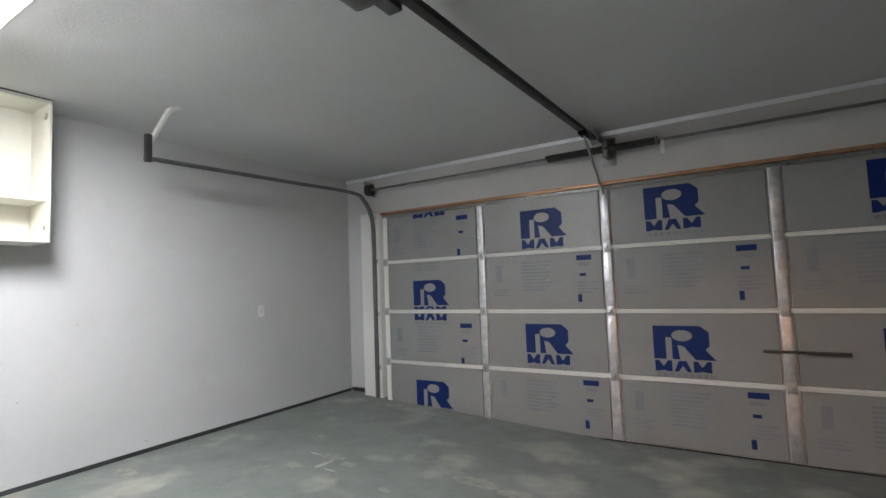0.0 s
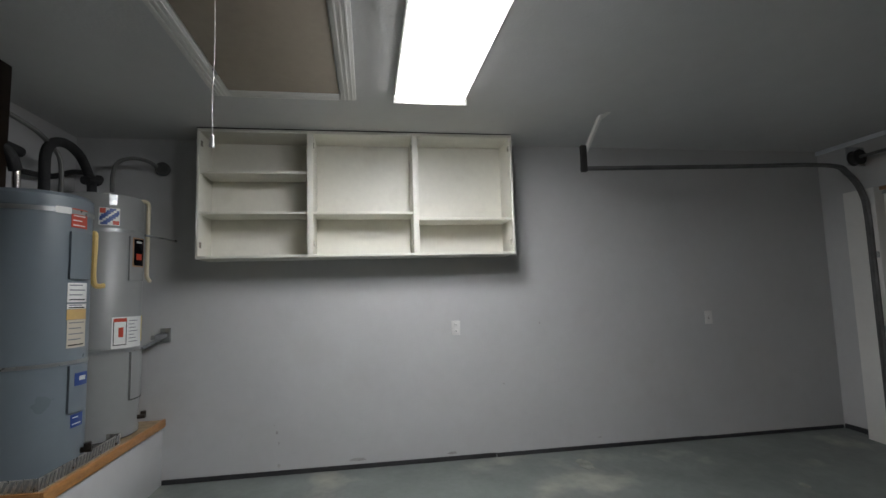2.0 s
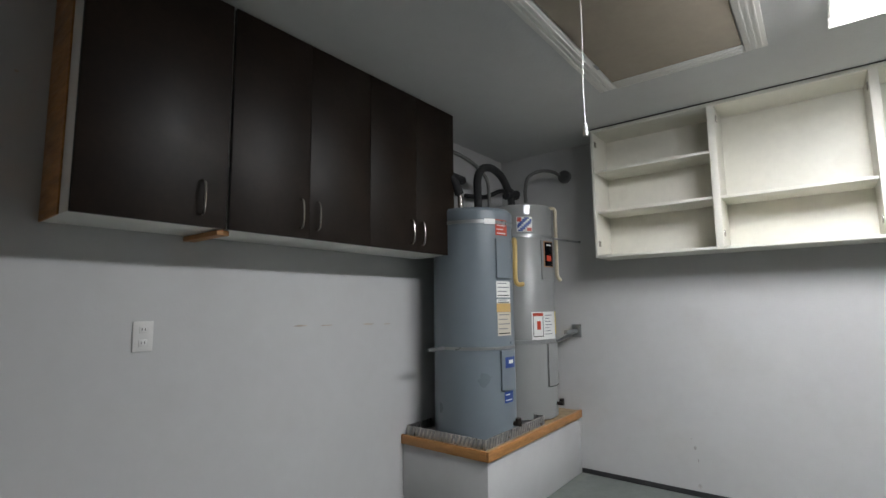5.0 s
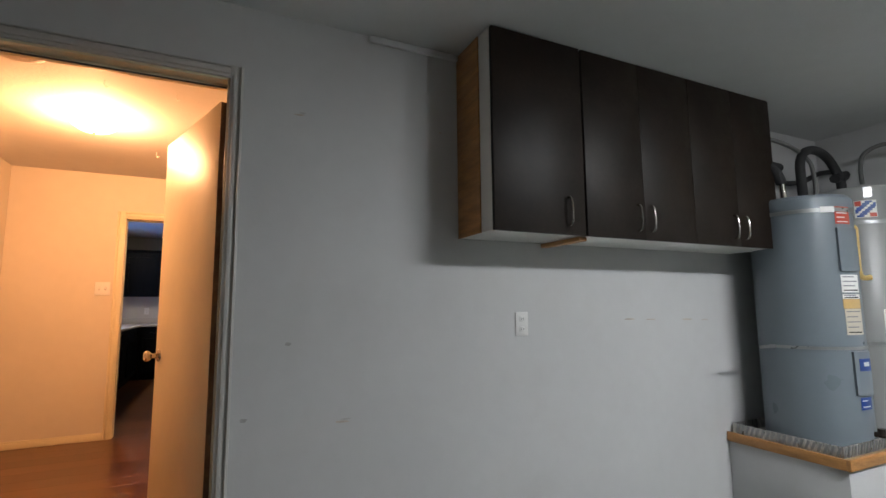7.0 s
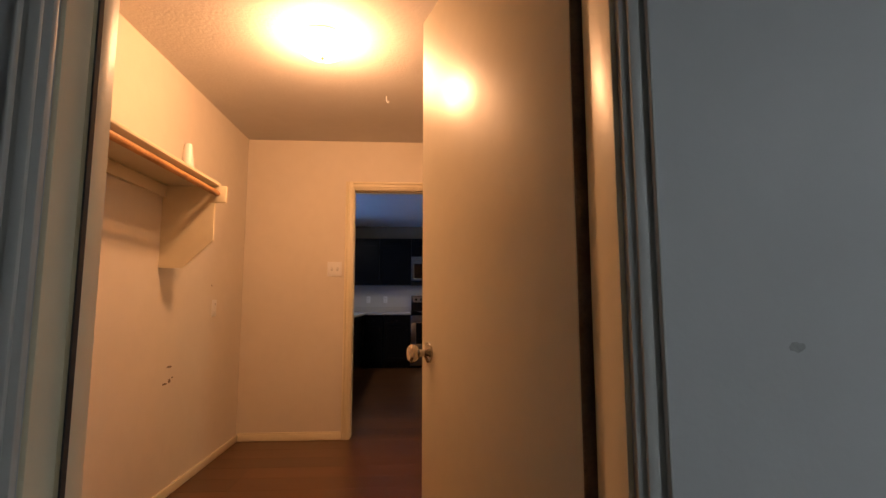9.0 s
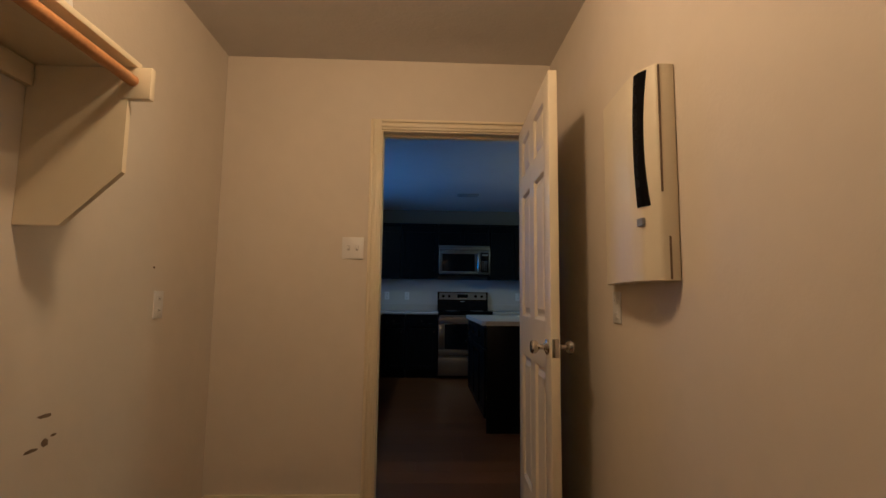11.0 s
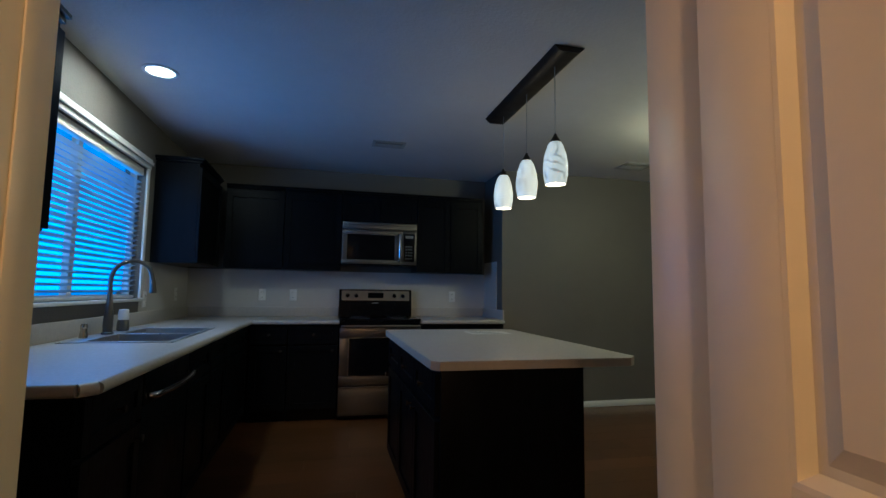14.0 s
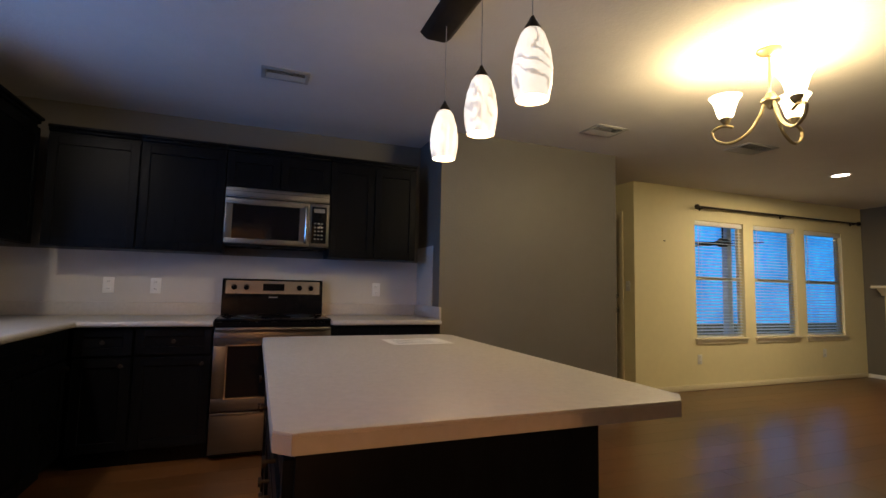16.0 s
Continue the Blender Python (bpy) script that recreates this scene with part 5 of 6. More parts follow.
BF = CF + 0.045                 # back run's cabinet face
base_cabinet("y", -0.82, -0.378, BF, RY1 - 0.002, 1)
base_cabinet("y", -1.16 + 0.02, -0.825, BF, RY1 - 0.002, 1, "black-stained corner base cabinet")
base_cabinet("y", 0.388, 1.10, BF, RY1 - 0.002, 2)
solid("filler_panel", one(1.102, 1.232, BF, BF + 0.02, 0.0, 0.866, 0.001), "kitchen_dark", "black-stained filler panel beside the pantry wall", "panel")
LF = CX - 0.045
base_cabinet("x", 5.46, 6.40, LF, RX0 + 0.002, 2, "black-stained sink base cabinet with shaker doors")
base_cabinet("x", 6.405, 7.30, LF, RX0 + 0.002, 1, "black-stained corner base cabinet")
base_cabinet("x", 4.37, 4.835, LF, RX0 + 0.002, 1)


def dishwasher():
    d = thing("dishwasher", (-1.5, 5.15, 0), "dark stainless dishwasher with a curved bar handle", "dishwasher")
    part("tub", one(RX0 + 0.03, LF - 0.02, 4.842, 5.452, 0.10, 0.862), "black_plastic", d)
    part("door", one(LF - 0.02, LF + 0.018, 4.843, 5.451, 0.115, 0.72, 0.006), "kitchen_dark", d, "dark door panel")
    part("control_strip", one(LF - 0.02, LF + 0.022, 4.843, 5.451, 0.724, 0.86, 0.006), "kitchen_dark", d)
    part("kick_plate", one(LF - 0.08, LF - 0.06, 4.845, 5.45, 0.0, 0.10), "black_plastic", d)
    part("handle", tube(bmesh.new(), [(LF + 0.02, 4.87, 0.764), (LF + 0.055, 4.90, 0.764), (LF + 0.075, 5.147, 0.764), (LF + 0.055, 5.395, 0.764), (LF + 0.02, 5.425, 0.764)], 0.0135, 12), "chrome", d, "curved stainless bar handle")
    return d


dishwasher()


def worktop():
    w = thing("worktop", (-1.4, 6.6, 0.87), "speckled pale laminate worktop with a raised back lip", "worktop")
    bm = bmesh.new()
    z0, z1 = 0.867, CT
    # window run with the sink cut out, and the back run up to the range
    sx0, sx1, sy0, sy1 = -1.745, -1.245, 5.47, 6.37
    pieces = ([(RX0 + 0.008, 4.345), (CX - 0.035, 4.345), (CX, 4.38), (CX, sy0), (RX0 + 0.008, sy0)], [(RX0 + 0.008, sy0), (sx0, sy0), (sx0, sy1), (RX0 + 0.008, sy1)],
              [(sx1, sy0), (CX, sy0), (CX, sy1), (sx1, sy1)], [(RX0 + 0.008, sy1), (CX, sy1), (CX, CF), (-0.376, CF), (-0.376, RY1 - 0.008), (RX0 + 0.008, RY1 - 0.008)])
    for p in pieces:
        prism(bm, p, "z", z0, z1 - 0.0005)
    part("top", bm, "counter", w)
    bm = bmesh.new()
    rod(bm, (CX, 4.38, CT - 0.019), (CX, CF, CT - 0.019), 0.0192, seg=20)
    rod(bm, (CX, CF, CT - 0.019), (-0.376, CF, CT - 0.019), 0.0192, seg=20)
    rod(bm, (RX0 + 0.008, 4.345, CT - 0.019), (CX - 0.035, 4.345, CT - 0.019), 0.0192, seg=20)
    rod(bm, (CX - 0.035, 4.345, CT - 0.019), (CX, 4.38, CT - 0.019), 0.0192, seg=20)
    part("rolled_edge", bm, "counter", w)
    part("back_lip", boxes((RX0 + 0.007, -0.376, RY1 - 0.028, RY1 - 0.0075, CT, 1.0), (RX0 + 0.007, RX0 + 0.027, 4.27, RY1 - 0.029, CT, 1.0), bevel=0.004), "counter", w)
    return w


worktop()
w2 = thing("worktop", (0.8, 7.6, 0.87), "short speckled pale worktop beside the range", "worktop")
part("top", one(0.386, 1.2275, CF - 0.015, RY1 - 0.008, 0.867, CT, 0.014, 3), "counter", w2)
part("back_lip", boxes((0.386, 1.2075, RY1 - 0.028, RY1 - 0.0075, CT, 1.0), (1.208, 1.2275, CF + 0.01, RY1 - 0.0075, CT, 1.0), bevel=0.004), "counter", w2)


def wall_unit(axis, a, b, z0, z1, doors, label="black-stained wall cabinet with shaker doors", crown=True):
    yf, xf = 7.615, -1.51
    mid = (a + b) / 2
    c = thing("wall_cabinet", (mid, 7.78, z0) if axis == "y" else (-1.67, mid, z0), label, "wall cabinet", "kitchen wall cabinets")
    out = -1 if axis == "y" else 1
    wall = RY1 - 0.007 if axis == "y" else RX0 + 0.007
    face = yf if axis == "y" else xf
    body = (a + 0.001, b - 0.001, face, wall, z0, z1) if axis == "y" else (wall, face, a + 0.001, b - 0.001, z0, z1)
    part("body", boxes(body), "kitchen_dark", c)
    w = (b - a) / doors
    for k in range(doors):
        u0, u1 = a + k * w + 0.004, a + (k + 1) * w - 0.004
        cabinet_front(c, axis, face, u0, u1, z0 + 0.006, z1 - 0.03, "door", None, out)
    if crown:
        e = 0.02 * out
        if axis == "y":
            bm = boxes((a, b, face + e, wall, z1, z1 + 0.02), (a, b, face + e * 1.9, wall, z1 + 0.02, z1 + 0.04), bevel=0.004)
        else:
            bm = boxes((wall, face + e, a - 0.02, b, z1, z1 + 0.02), (wall, face + e * 1.9, a - 0.035, b, z1 + 0.02, z1 + 0.04), bevel=0.004)
        part("crown_moulding", bm, "kitchen_dark", c)
    return c


wall_unit("x", 6.85, 7.60, 1.372, 2.165, 1, "black-stained corner wall cabinet beside the window")
wall_unit("y", -1.45, -0.92, 1.372, 2.135, 1)
wall_unit("y", -0.918, -0.372, 1.372, 2.135, 1)
wall_unit("y", -0.37, 0.385, 1.865, 2.135, 2, "short black-stained cabinet over the microwave")
wall_unit("y", 0.387, 1.10, 1.372, 2.135, 2)
wall_unit("x", 3.41, 4.10, 1.378, 2.165, 1)
wall_unit("x", 4.102, 4.79, 1.378, 2.165, 1)


def microwave():
    m = thing("microwave", (0.008, 7.75, 1.43), "stainless over-range microwave with a black glass door", "microwave")
    x0, x1, z0, z1, yf = -0.366, 0.381, 1.432, 1.862, 7.575
    part("case", one(x0, x1, yf + 0.03, RY1 - 0.01, z0, z1, 0.004), "black_plastic", m)
    part("top_grille", one(x0, x1, yf + 0.004, yf + 0.03, z1 - 0.075, z1, 0.004), "stainless", m)
    for k in range(2):
        part("grille_line", one(x0 + 0.005, x1 - 0.005, yf + 0.003, yf + 0.005, z1 - 0.03 - 0.035 * k, z1 - 0.027 - 0.035 * k), "black_plastic", m)
    xd = x0 + 0.60
    dr = part("door", boxes((x0, xd, yf, yf + 0.028, z0 + 0.012, z0 + 0.052), (x0, xd, yf, yf + 0.028, z1 - 0.125, z1 - 0.08), (x0, x0 + 0.05, yf, yf + 0.028, z0 + 0.052, z1 - 0.125), (xd - 0.075, xd, yf, yf + 0.028, z0 + 0.052, z1 - 0.125), bevel=0.002), "stainless", m)
    part("window", one(x0 + 0.05, xd - 0.075, yf + 0.003, yf + 0.02, z0 + 0.052, z1 - 0.125), "black_glass", dr, "black glass window")
    part("handle", tube(bmesh.new(), [(xd - 0.03, yf, z0 + 0.04), (xd - 0.03, yf - 0.035, z0 + 0.06), (xd - 0.03, yf - 0.045, z0 + 0.18), (xd - 0.03, yf - 0.035, z0 + 0.30), (xd - 0.03, yf, z0 + 0.32)], 0.011, 10), "chrome", dr, "curved chrome handle")
    p = part("control_panel", one(xd + 0.002, x1, yf, yf + 0.028, z0 + 0.012, z1 - 0.08, 0.002), "stainless", m)
    part("keypad", one(xd + 0.015, x1 - 0.02, yf - 0.002, yf + 0.001, z0 + 0.04, z1 - 0.105, 0.001), "black_glass", p)
    part("display", one(xd + 0.03, x1 - 0.035, yf - 0.003, yf - 0.0015, z1 - 0.15, z1 - 0.12), "track", p)
    for r in range(5):
        for k in range(3):
            part("key", one(xd + 0.035 + 0.026 * k, xd + 0.049 + 0.026 * k, yf - 0.003, yf - 0.0018, z0 + 0.07 + 0.03 * r, z0 + 0.08 + 0.03 * r), "track", p)
    part("underside_lip", one(x0 + 0.002, x1 - 0.002, yf + 0.01, yf + 0.03, z0, z0 + 0.011, 0.002), "black_plastic", m)
    return m


microwave()


def range_cooker():
    r = thing("range", (0.008, 7.6, 0), "freestanding stainless electric range with a black cooktop", "range")
    x0, x1, yf = -0.37, 0.384, 7.275
    part("body", one(x0, x1, yf + 0.045, RY1 - 0.02, 0.02, 0.895, 0.003), "black_plastic", r)
    part("cooktop", one(x0 - 0.002, x1 + 0.002, yf + 0.01, RY1 - 0.06, 0.896, 0.915, 0.006), "black_glass", r, "black glass cooktop")
    for (cx, cy, q) in ((-0.18, 7.45, 0.10), (0.2, 7.45, 0.085), (-0.18, 7.70, 0.075), (0.2, 7.70, 0.10)):
        part("burner_ring", lathe(bmesh.new(), [(q - 0.004, 0), (q - 0.004, 0.0008), (q, 0.0008), (q, 0)], (cx, cy, 0.9152), 32), "track", r)
    dr = part("oven_door", boxes((x0, x1, yf, yf + 0.04, 0.315, 0.40), (x0, x1, yf, yf + 0.04, 0.74, 0.835), (x0, x0 + 0.085, yf, yf + 0.04, 0.40, 0.74), (x1 - 0.085, x1, yf, yf + 0.04, 0.40, 0.74), bevel=0.003), "stainless", r)
    part("window", one(x0 + 0.085, x1 - 0.085, yf + 0.004, yf + 0.03, 0.40, 0.74), "black_glass", dr, "black oven window")
    part("window_trim", boxes((x0 + 0.078, x1 - 0.078, yf - 0.003, yf + 0.001, 0.393, 0.402), (x0 + 0.078, x1 - 0.078, yf - 0.003, yf + 0.001, 0.738, 0.747), (x0 + 0.078, x0 + 0.087, yf - 0.003, yf + 0.001, 0.402, 0.738), (x1 - 0.087, x1 - 0.078, yf - 0.003, yf + 0.001, 0.402, 0.738)), "chrome", dr)
    part("handle", boxes((x0 + 0.01, x1 - 0.01, yf - 0.055, yf - 0.03, 0.838, 0.862), (x0 + 0.03, x0 + 0.06, yf - 0.035, yf + 0.01, 0.832, 0.856), (x1 - 0.06, x1 - 0.03, yf - 0.035, yf + 0.01, 0.832, 0.856), bevel=0.006), "stainless", dr, "wide stainless handle")
    part("drawer", one(x0, x1, yf + 0.002, yf + 0.04, 0.045, 0.305, 0.004), "stainless", r, "stainless storage drawer")
    part("drawer_lip", one(x0, x1, yf - 0.006, yf + 0.002, 0.288, 0.305, 0.003), "stainless", r)
    part("vent_gap", one(x0 + 0.01, x1 - 0.01, yf + 0.012, yf + 0.04, 0.866, 0.893), "black_plastic", r)
    bm = prism(bmesh.new(), [(RY1 - 0.115, 0.916), (RY1 - 0.02, 0.916), (RY1 - 0.02, 1.19), (RY1 - 0.07, 1.19), (RY1 - 0.085, 1.17), (RY1 - 0.105, 1.03)], "x", x0, x1)
    g = part("backguard", bm, "black_plastic", r, "black backguard with a stainless control strip")
    bm = prism(bmesh.new(), [(RY1 - 0.1045, 1.075), (RY1 - 0.0985, 1.075), (RY1 - 0.084, 1.176), (RY1 - 0.090, 1.176)], "x", x0 + 0.025, x1 - 0.025)
    part("control_strip", bm, "stainless", g)
    part("display", boxes((-0.075, 0.085, RY1 - 0.103, RY1 - 0.090, 1.10, 1.155)), "black_glass", g)
    for x in (-0.285, -0.195, 0.20, 0.29):
        bm = bmesh.new()
        rod(bm, (x, RY1 - 0.095, 1.125), (x, RY1 - 0.125, 1.121), 0.022, 0.018, 20)
        part("knob", bm, "black_plastic", g)
    part("badge", one(-0.03, 0.035, RY1 - 0.108, RY1 - 0.103, 1.045, 1.053), "ink_grey", g)
    return r


range_cooker()


def island():
    c = thing("kitchen_island", (0.3, 5.4, 0), "black-stained kitchen island with shaker doors", "kitchen island")
    x0, x1, y0, y1 = -0.045, 0.575, 4.655, 6.12
    part("body", one(x0, x1, y0, y1, 0.10, 0.866, 0.002), "kitchen_dark", c)
    part("toe_kick", one(x0 + 0.06, x1, y0, y1, 0.0, 0.099), "kitchen_dark", c)
    part("end_panel", boxes((x0 - 0.002, x1 + 0.002, y0 - 0.012, y0, 0.0, 0.866), bevel=0.001), "kitchen_dark", c)
    n = 3
    w = (y1 - y0 - 0.02) / n
    for k in range(n):
        a, b = y0 + 0.012 + k * w, y0 + 0.008 + (k + 1) * w
        cabinet_front(c, "x", x0, a, b, 0.115, 0.665, "door", (b - 0.05 if k % 2 == 0 else a + 0.05, 0.62), -1)
        cabinet_front(c, "x", x0, a, b, 0.685, 0.85, "drawer_front", ((a + b) / 2, 0.77), -1)
    t = thing("worktop", (0.4, 5.4, 0.867), "speckled pale island worktop with a bar overhang", "worktop")
    X0, X1, Y0, Y1, q = -0.085, 0.85, 4.63, 6.19, 0.03
    poly = [(X0 + q, Y0), (X1 - 0.05, Y0), (X1, Y0 + 0.05), (X1, Y1 - 0.05), (X1 - 0.05, Y1), (X0 + q, Y1), (X0, Y1 - q), (X0, Y0 + q)]
    part("edge_band", prism(bmesh.new(), poly, "z", 0.867, CT - 0.0085), "counter", t, "pale laminate edge band")
    bm = prism(bmesh.new(), poly, "z", CT - 0.008, CT)
    bmesh.ops.bevel(bm, geom=[e for e in bm.edges if e.verts[0].co.z > 0.9 and e.verts[1].co.z > 0.9], offset=0.005, segments=2, profile=0.5, affect="EDGES")
    part("top", bm, "counter", t)
    return c


island()
pp = thing("paper_sheet", (0.57, 5.88, CT), "white printed paper sheet lying on the island", "paper")
part("sheet", one(0.43, 0.71, 5.77, 5.98, CT + 0.0004, CT + 0.0012), "white_paper", pp)
for k in range(6):
    part("print", one(0.46, 0.66 - 0.03 * (k % 2), 5.80 + 0.028 * k, 5.806 + 0.028 * k, CT + 0.0012, CT + 0.0016), "ink_grey", pp)


def sink():
    s = thing("sink", (-1.495, 5.92, 0.8), "double bowl stainless drop-in sink", "sink")
    x0, x1, y0, y1 = -1.755, -1.235, 5.455, 6.385
    z = CT
    ym = 5.94
    part("rim", boxes((x0, x1, y0, y0 + 0.03, z, z + 0.005), (x0, x1, y1 - 0.03, y1, z, z + 0.005), (x0, x0 + 0.10, y0 + 0.03, y1 - 0.03, z, z + 0.005), (x1 - 0.03, x1, y0 + 0.03, y1 - 0.03, z, z + 0.005), (x0 + 0.10, x1 - 0.03, ym - 0.015, ym + 0.015, z, z + 0.005), bevel=0.002), "sink_steel", s)
    for a, b in ((y0 + 0.03, ym - 0.015), (ym + 0.015, y1 - 0.03)):
        q = part("bowl", boxes((x0 + 0.10, x1 - 0.03, a, b, z - 0.19, z - 0.187), (x0 + 0.10, x0 + 0.103, a, b, z - 0.187, z), (x1 - 0.033, x1 - 0.03, a, b, z - 0.187, z), (x0 + 0.103, x1 - 0.033, a, a + 0.003, z - 0.187, z), (x0 + 0.103, x1 - 0.033, b - 0.003, b, z - 0.187, z)), "sink_steel", s)
        part("strainer", lathe(bmesh.new(), [(0.04, 0), (0.04, 0.002), (0.02, 0.003), (0.001, 0.001)], ((x0 + x1) / 2, (a + b) / 2, z - 0.1868), 20), "sink_steel", q)
    return s


sink()


def faucet():
    f = thing("faucet", (-1.705, 5.90, CT), "tall brushed nickel pull-down kitchen faucet", "faucet")
    x, y, z = -1.705, 5.90, CT + 0.005
    part("body", lathe(bmesh.new(), [(0.031, 0), (0.031, 0.008), (0.024, 0.014), (0.026, 0.05), (0.022, 0.13), (0.016, 0.19), (0.0135, 0.22)], (x, y, z), 24), "stainless", f)
    part("spout", tube(bmesh.new(), [(x, y, z + 0.21), (x, y, z + 0.33), (x + 0.03, y + 0.03, z + 0.40), (x + 0.09, y + 0.09, z + 0.425), (x + 0.145, y + 0.145, z + 0.39), (x + 0.162, y + 0.162, z + 0.32)], 0.0125, 14), "stainless", f)
    part("spray_head", rod(bmesh.new(), (x + 0.162, y + 0.162, z + 0.325), (x + 0.168, y + 0.168, z + 0.235), 0.014, 0.020, 18), "stainless", f)
    part("lever", tube(bmesh.new(), [(x, y + 0.02, z + 0.075), (x, y + 0.05, z + 0.08), (x - 0.01, y + 0.065, z + 0.13)], 0.008, 10), "stainless", f)
    return f


faucet()
d = thing("soap_dispenser", (-1.73, 5.68, CT), "short brushed nickel soap dispenser beside the sink", "dispenser")
part("body", lathe(bmesh.new(), [(0.02, 0), (0.018, 0.02), (0.015, 0.05), (0.018, 0.055), (0.014, 0.072), (0.001, 0.073)], (-1.73, 5.68, CT + 0.005), 18), "chrome", d)
b = thing("hand_soap", (-1.715, 6.14, CT), "small hand soap bottle with a white top", "soap bottle")
part("bottle", lathe(bmesh.new(), [(0.030, 0), (0.034, 0.01), (0.033, 0.05), (0.028, 0.068)], (-1.715, 6.14, CT + 0.005), 20), "stainless", b, "pale grey bottle")
part("cap", lathe(bmesh.new(), [(0.029, 0), (0.030, 0.03), (0.027, 0.062), (0.001, 0.066)], (-1.715, 6.14, CT + 0.073), 20), "plate", b)

for x in (-1.13, -0.83, 0.853):
    outlet(x, RY1 - 0.006, 1.122, "y-", group="backsplash outlets", label="white duplex outlet on the backsplash")
outlet(RX0 + 0.006, 6.79, 1.09, "x+", label="white duplex outlet beside the kitchen window", w=0.075, h=0.12)
outlet(RX0 + 0.006, 7.55, 1.122, "x+", label="white outlet in the backsplash corner")


def pendant(y):
    p = thing("pendant_lamp", (0.67, y, 1.98), "lit swirled glass pendant lamp over the island", "pendant lamp", "island pendants")
    x = 0.67
    sh = part("shade", lathe(bmesh.new(), [(0.026, 0.235), (0.040, 0.215), (0.058, 0.16), (0.066, 0.10), (0.064, 0.05), (0.054, 0.0), (0.050, 0.002), (0.060, 0.05), (0.062, 0.10), (0.054, 0.16), (0.036, 0.212), (0.022, 0.232)], (x, y, 1.755), 36), "shade_glass", p, "white glass shade with grey swirls")
    sh.visible_shadow = False
    part("socket_cap", lathe(bmesh.new(), [(0.030, 0), (0.026, 0.012), (0.012, 0.035), (0.005, 0.05)], (x, y, 1.985), 24), "bronze", p)
    part("cord", rod(bmesh.new(), (x, y, 2.03), (x, y, 2.408), 0.0022, seg=8), "steel", p)
    return p


for yy in (5.85, 5.45, 5.07):
    pendant(yy)
cb = thing("pendant_canopy", (0.65, 5.43, 2.44), "long dark bronze canopy bar holding three pendants", "light canopy")
bm = prism(bmesh.new(), [(0.585, 2.4385), (0.755, 2.4385), (0.735, 2.418), (0.715, 2.408), (0.625, 2.408), (0.605, 2.418)], "y", 4.90, 6.0)
part("bar", bm, "bronze", cb)


def chandelier():
    c = thing("chandelier", (2.34, 5.44, 2.44), "brushed brass chandelier with lit frosted bell shades", "chandelier")
    cx, cy = 2.34, 5.44
    part("canopy", lathe(bmesh.new(), [(0.06, 0), (0.058, -0.012), (0.03, -0.03), (0.008, -0.036), (0.001, -0.036)], (cx, cy, 2.439), 28), "antique", c)
    part("stem", rod(bmesh.new(), (cx, cy, 2.41), (cx, cy, 2.16), 0.007), "antique", c)
    part("hub", lathe(bmesh.new(), [(0.001, 0.06), (0.02, 0.055), (0.03, 0.03), (0.045, 0.02), (0.045, 0.008), (0.02, -0.01), (0.012, -0.03), (0.001, -0.035)], (cx, cy, 2.15), 24), "antique", c)
    for k in range(3):
        a = radians(4 + 120 * k)
        u = Vector((math.cos(a), math.sin(a), 0))

        def at(r, z):
            return Vector((cx, cy, z)) + u * r
        part("arm", tube(bmesh.new(), [at(0.025, 2.155), at(0.05, 2.09), at(0.10, 2.01), at(0.18, 1.965), at(0.25, 1.985), at(0.27, 2.04), at(0.22, 2.065), at(0.17, 2.05)], 0.0085, 10), "antique", c)
        e = at(0.205, 2.085)
        part("cup", lathe(bmesh.new(), [(0.001, -0.02), (0.012, -0.015), (0.028, 0.01), (0.030, 0.02)], e, 20), "antique", c)
        s = part("shade", lathe(bmesh.new(), [(0.026, 0.0), (0.040, 0.02), (0.050, 0.06), (0.062, 0.10), (0.080, 0.125), (0.076, 0.125), (0.058, 0.10), (0.046, 0.06), (0.036, 0.022)], e + Vector((0, 0, 0.015)), 28), "bell_glass", c, "glowing frosted bell shade")
        s.visible_shadow = False
    return c


chandelier()


def ceiling_register(x, y, w, d):
    v = thing("ceiling_vent", (x, y, 2.44), "slatted white metal ceiling air register", "vent", "ceiling registers")
    z = 2.4385
    part("frame", boxes((x - w / 2, x + w / 2, y - d / 2, y - d / 2 + 0.025, z - 0.008, z), (x - w / 2, x + w / 2, y + d / 2 - 0.025, y + d / 2, z - 0.008, z), (x - w / 2, x - w / 2 + 0.025, y - d / 2 + 0.025, y + d / 2 - 0.025, z - 0.008, z), (x + w / 2 - 0.025, x + w / 2, y - d / 2 + 0.025, y + d / 2 - 0.025, z - 0.008, z), bevel=0.002), "vent", v)
    part("backing", one(x - w / 2 + 0.02, x + w / 2 - 0.02, y - d / 2 + 0.02, y + d / 2 - 0.02, z - 0.001, z), "black_plastic", v)
    n = int((d - 0.05) / 0.014)
    for k in range(n):
        yy = y - d / 2 + 0.03 + k * 0.014
        bm = one(-w / 2 + 0.026, w / 2 - 0.026, -0.005, 0.005, -0.0006, 0.0006)
        bm.transform(Matrix.Translation((x, yy, z - 0.006)) @ Matrix.Rotation(radians(38 if k < n / 2 else -38), 4, "X"))
        part("slat", bm, "vent", v)


ceiling_register(-0.02, 6.80, 0.28, 0.17)
ceiling_register(2.42, 6.83, 0.30, 0.24)
ceiling_register(3.90, 6.68, 0.36, 0.26)


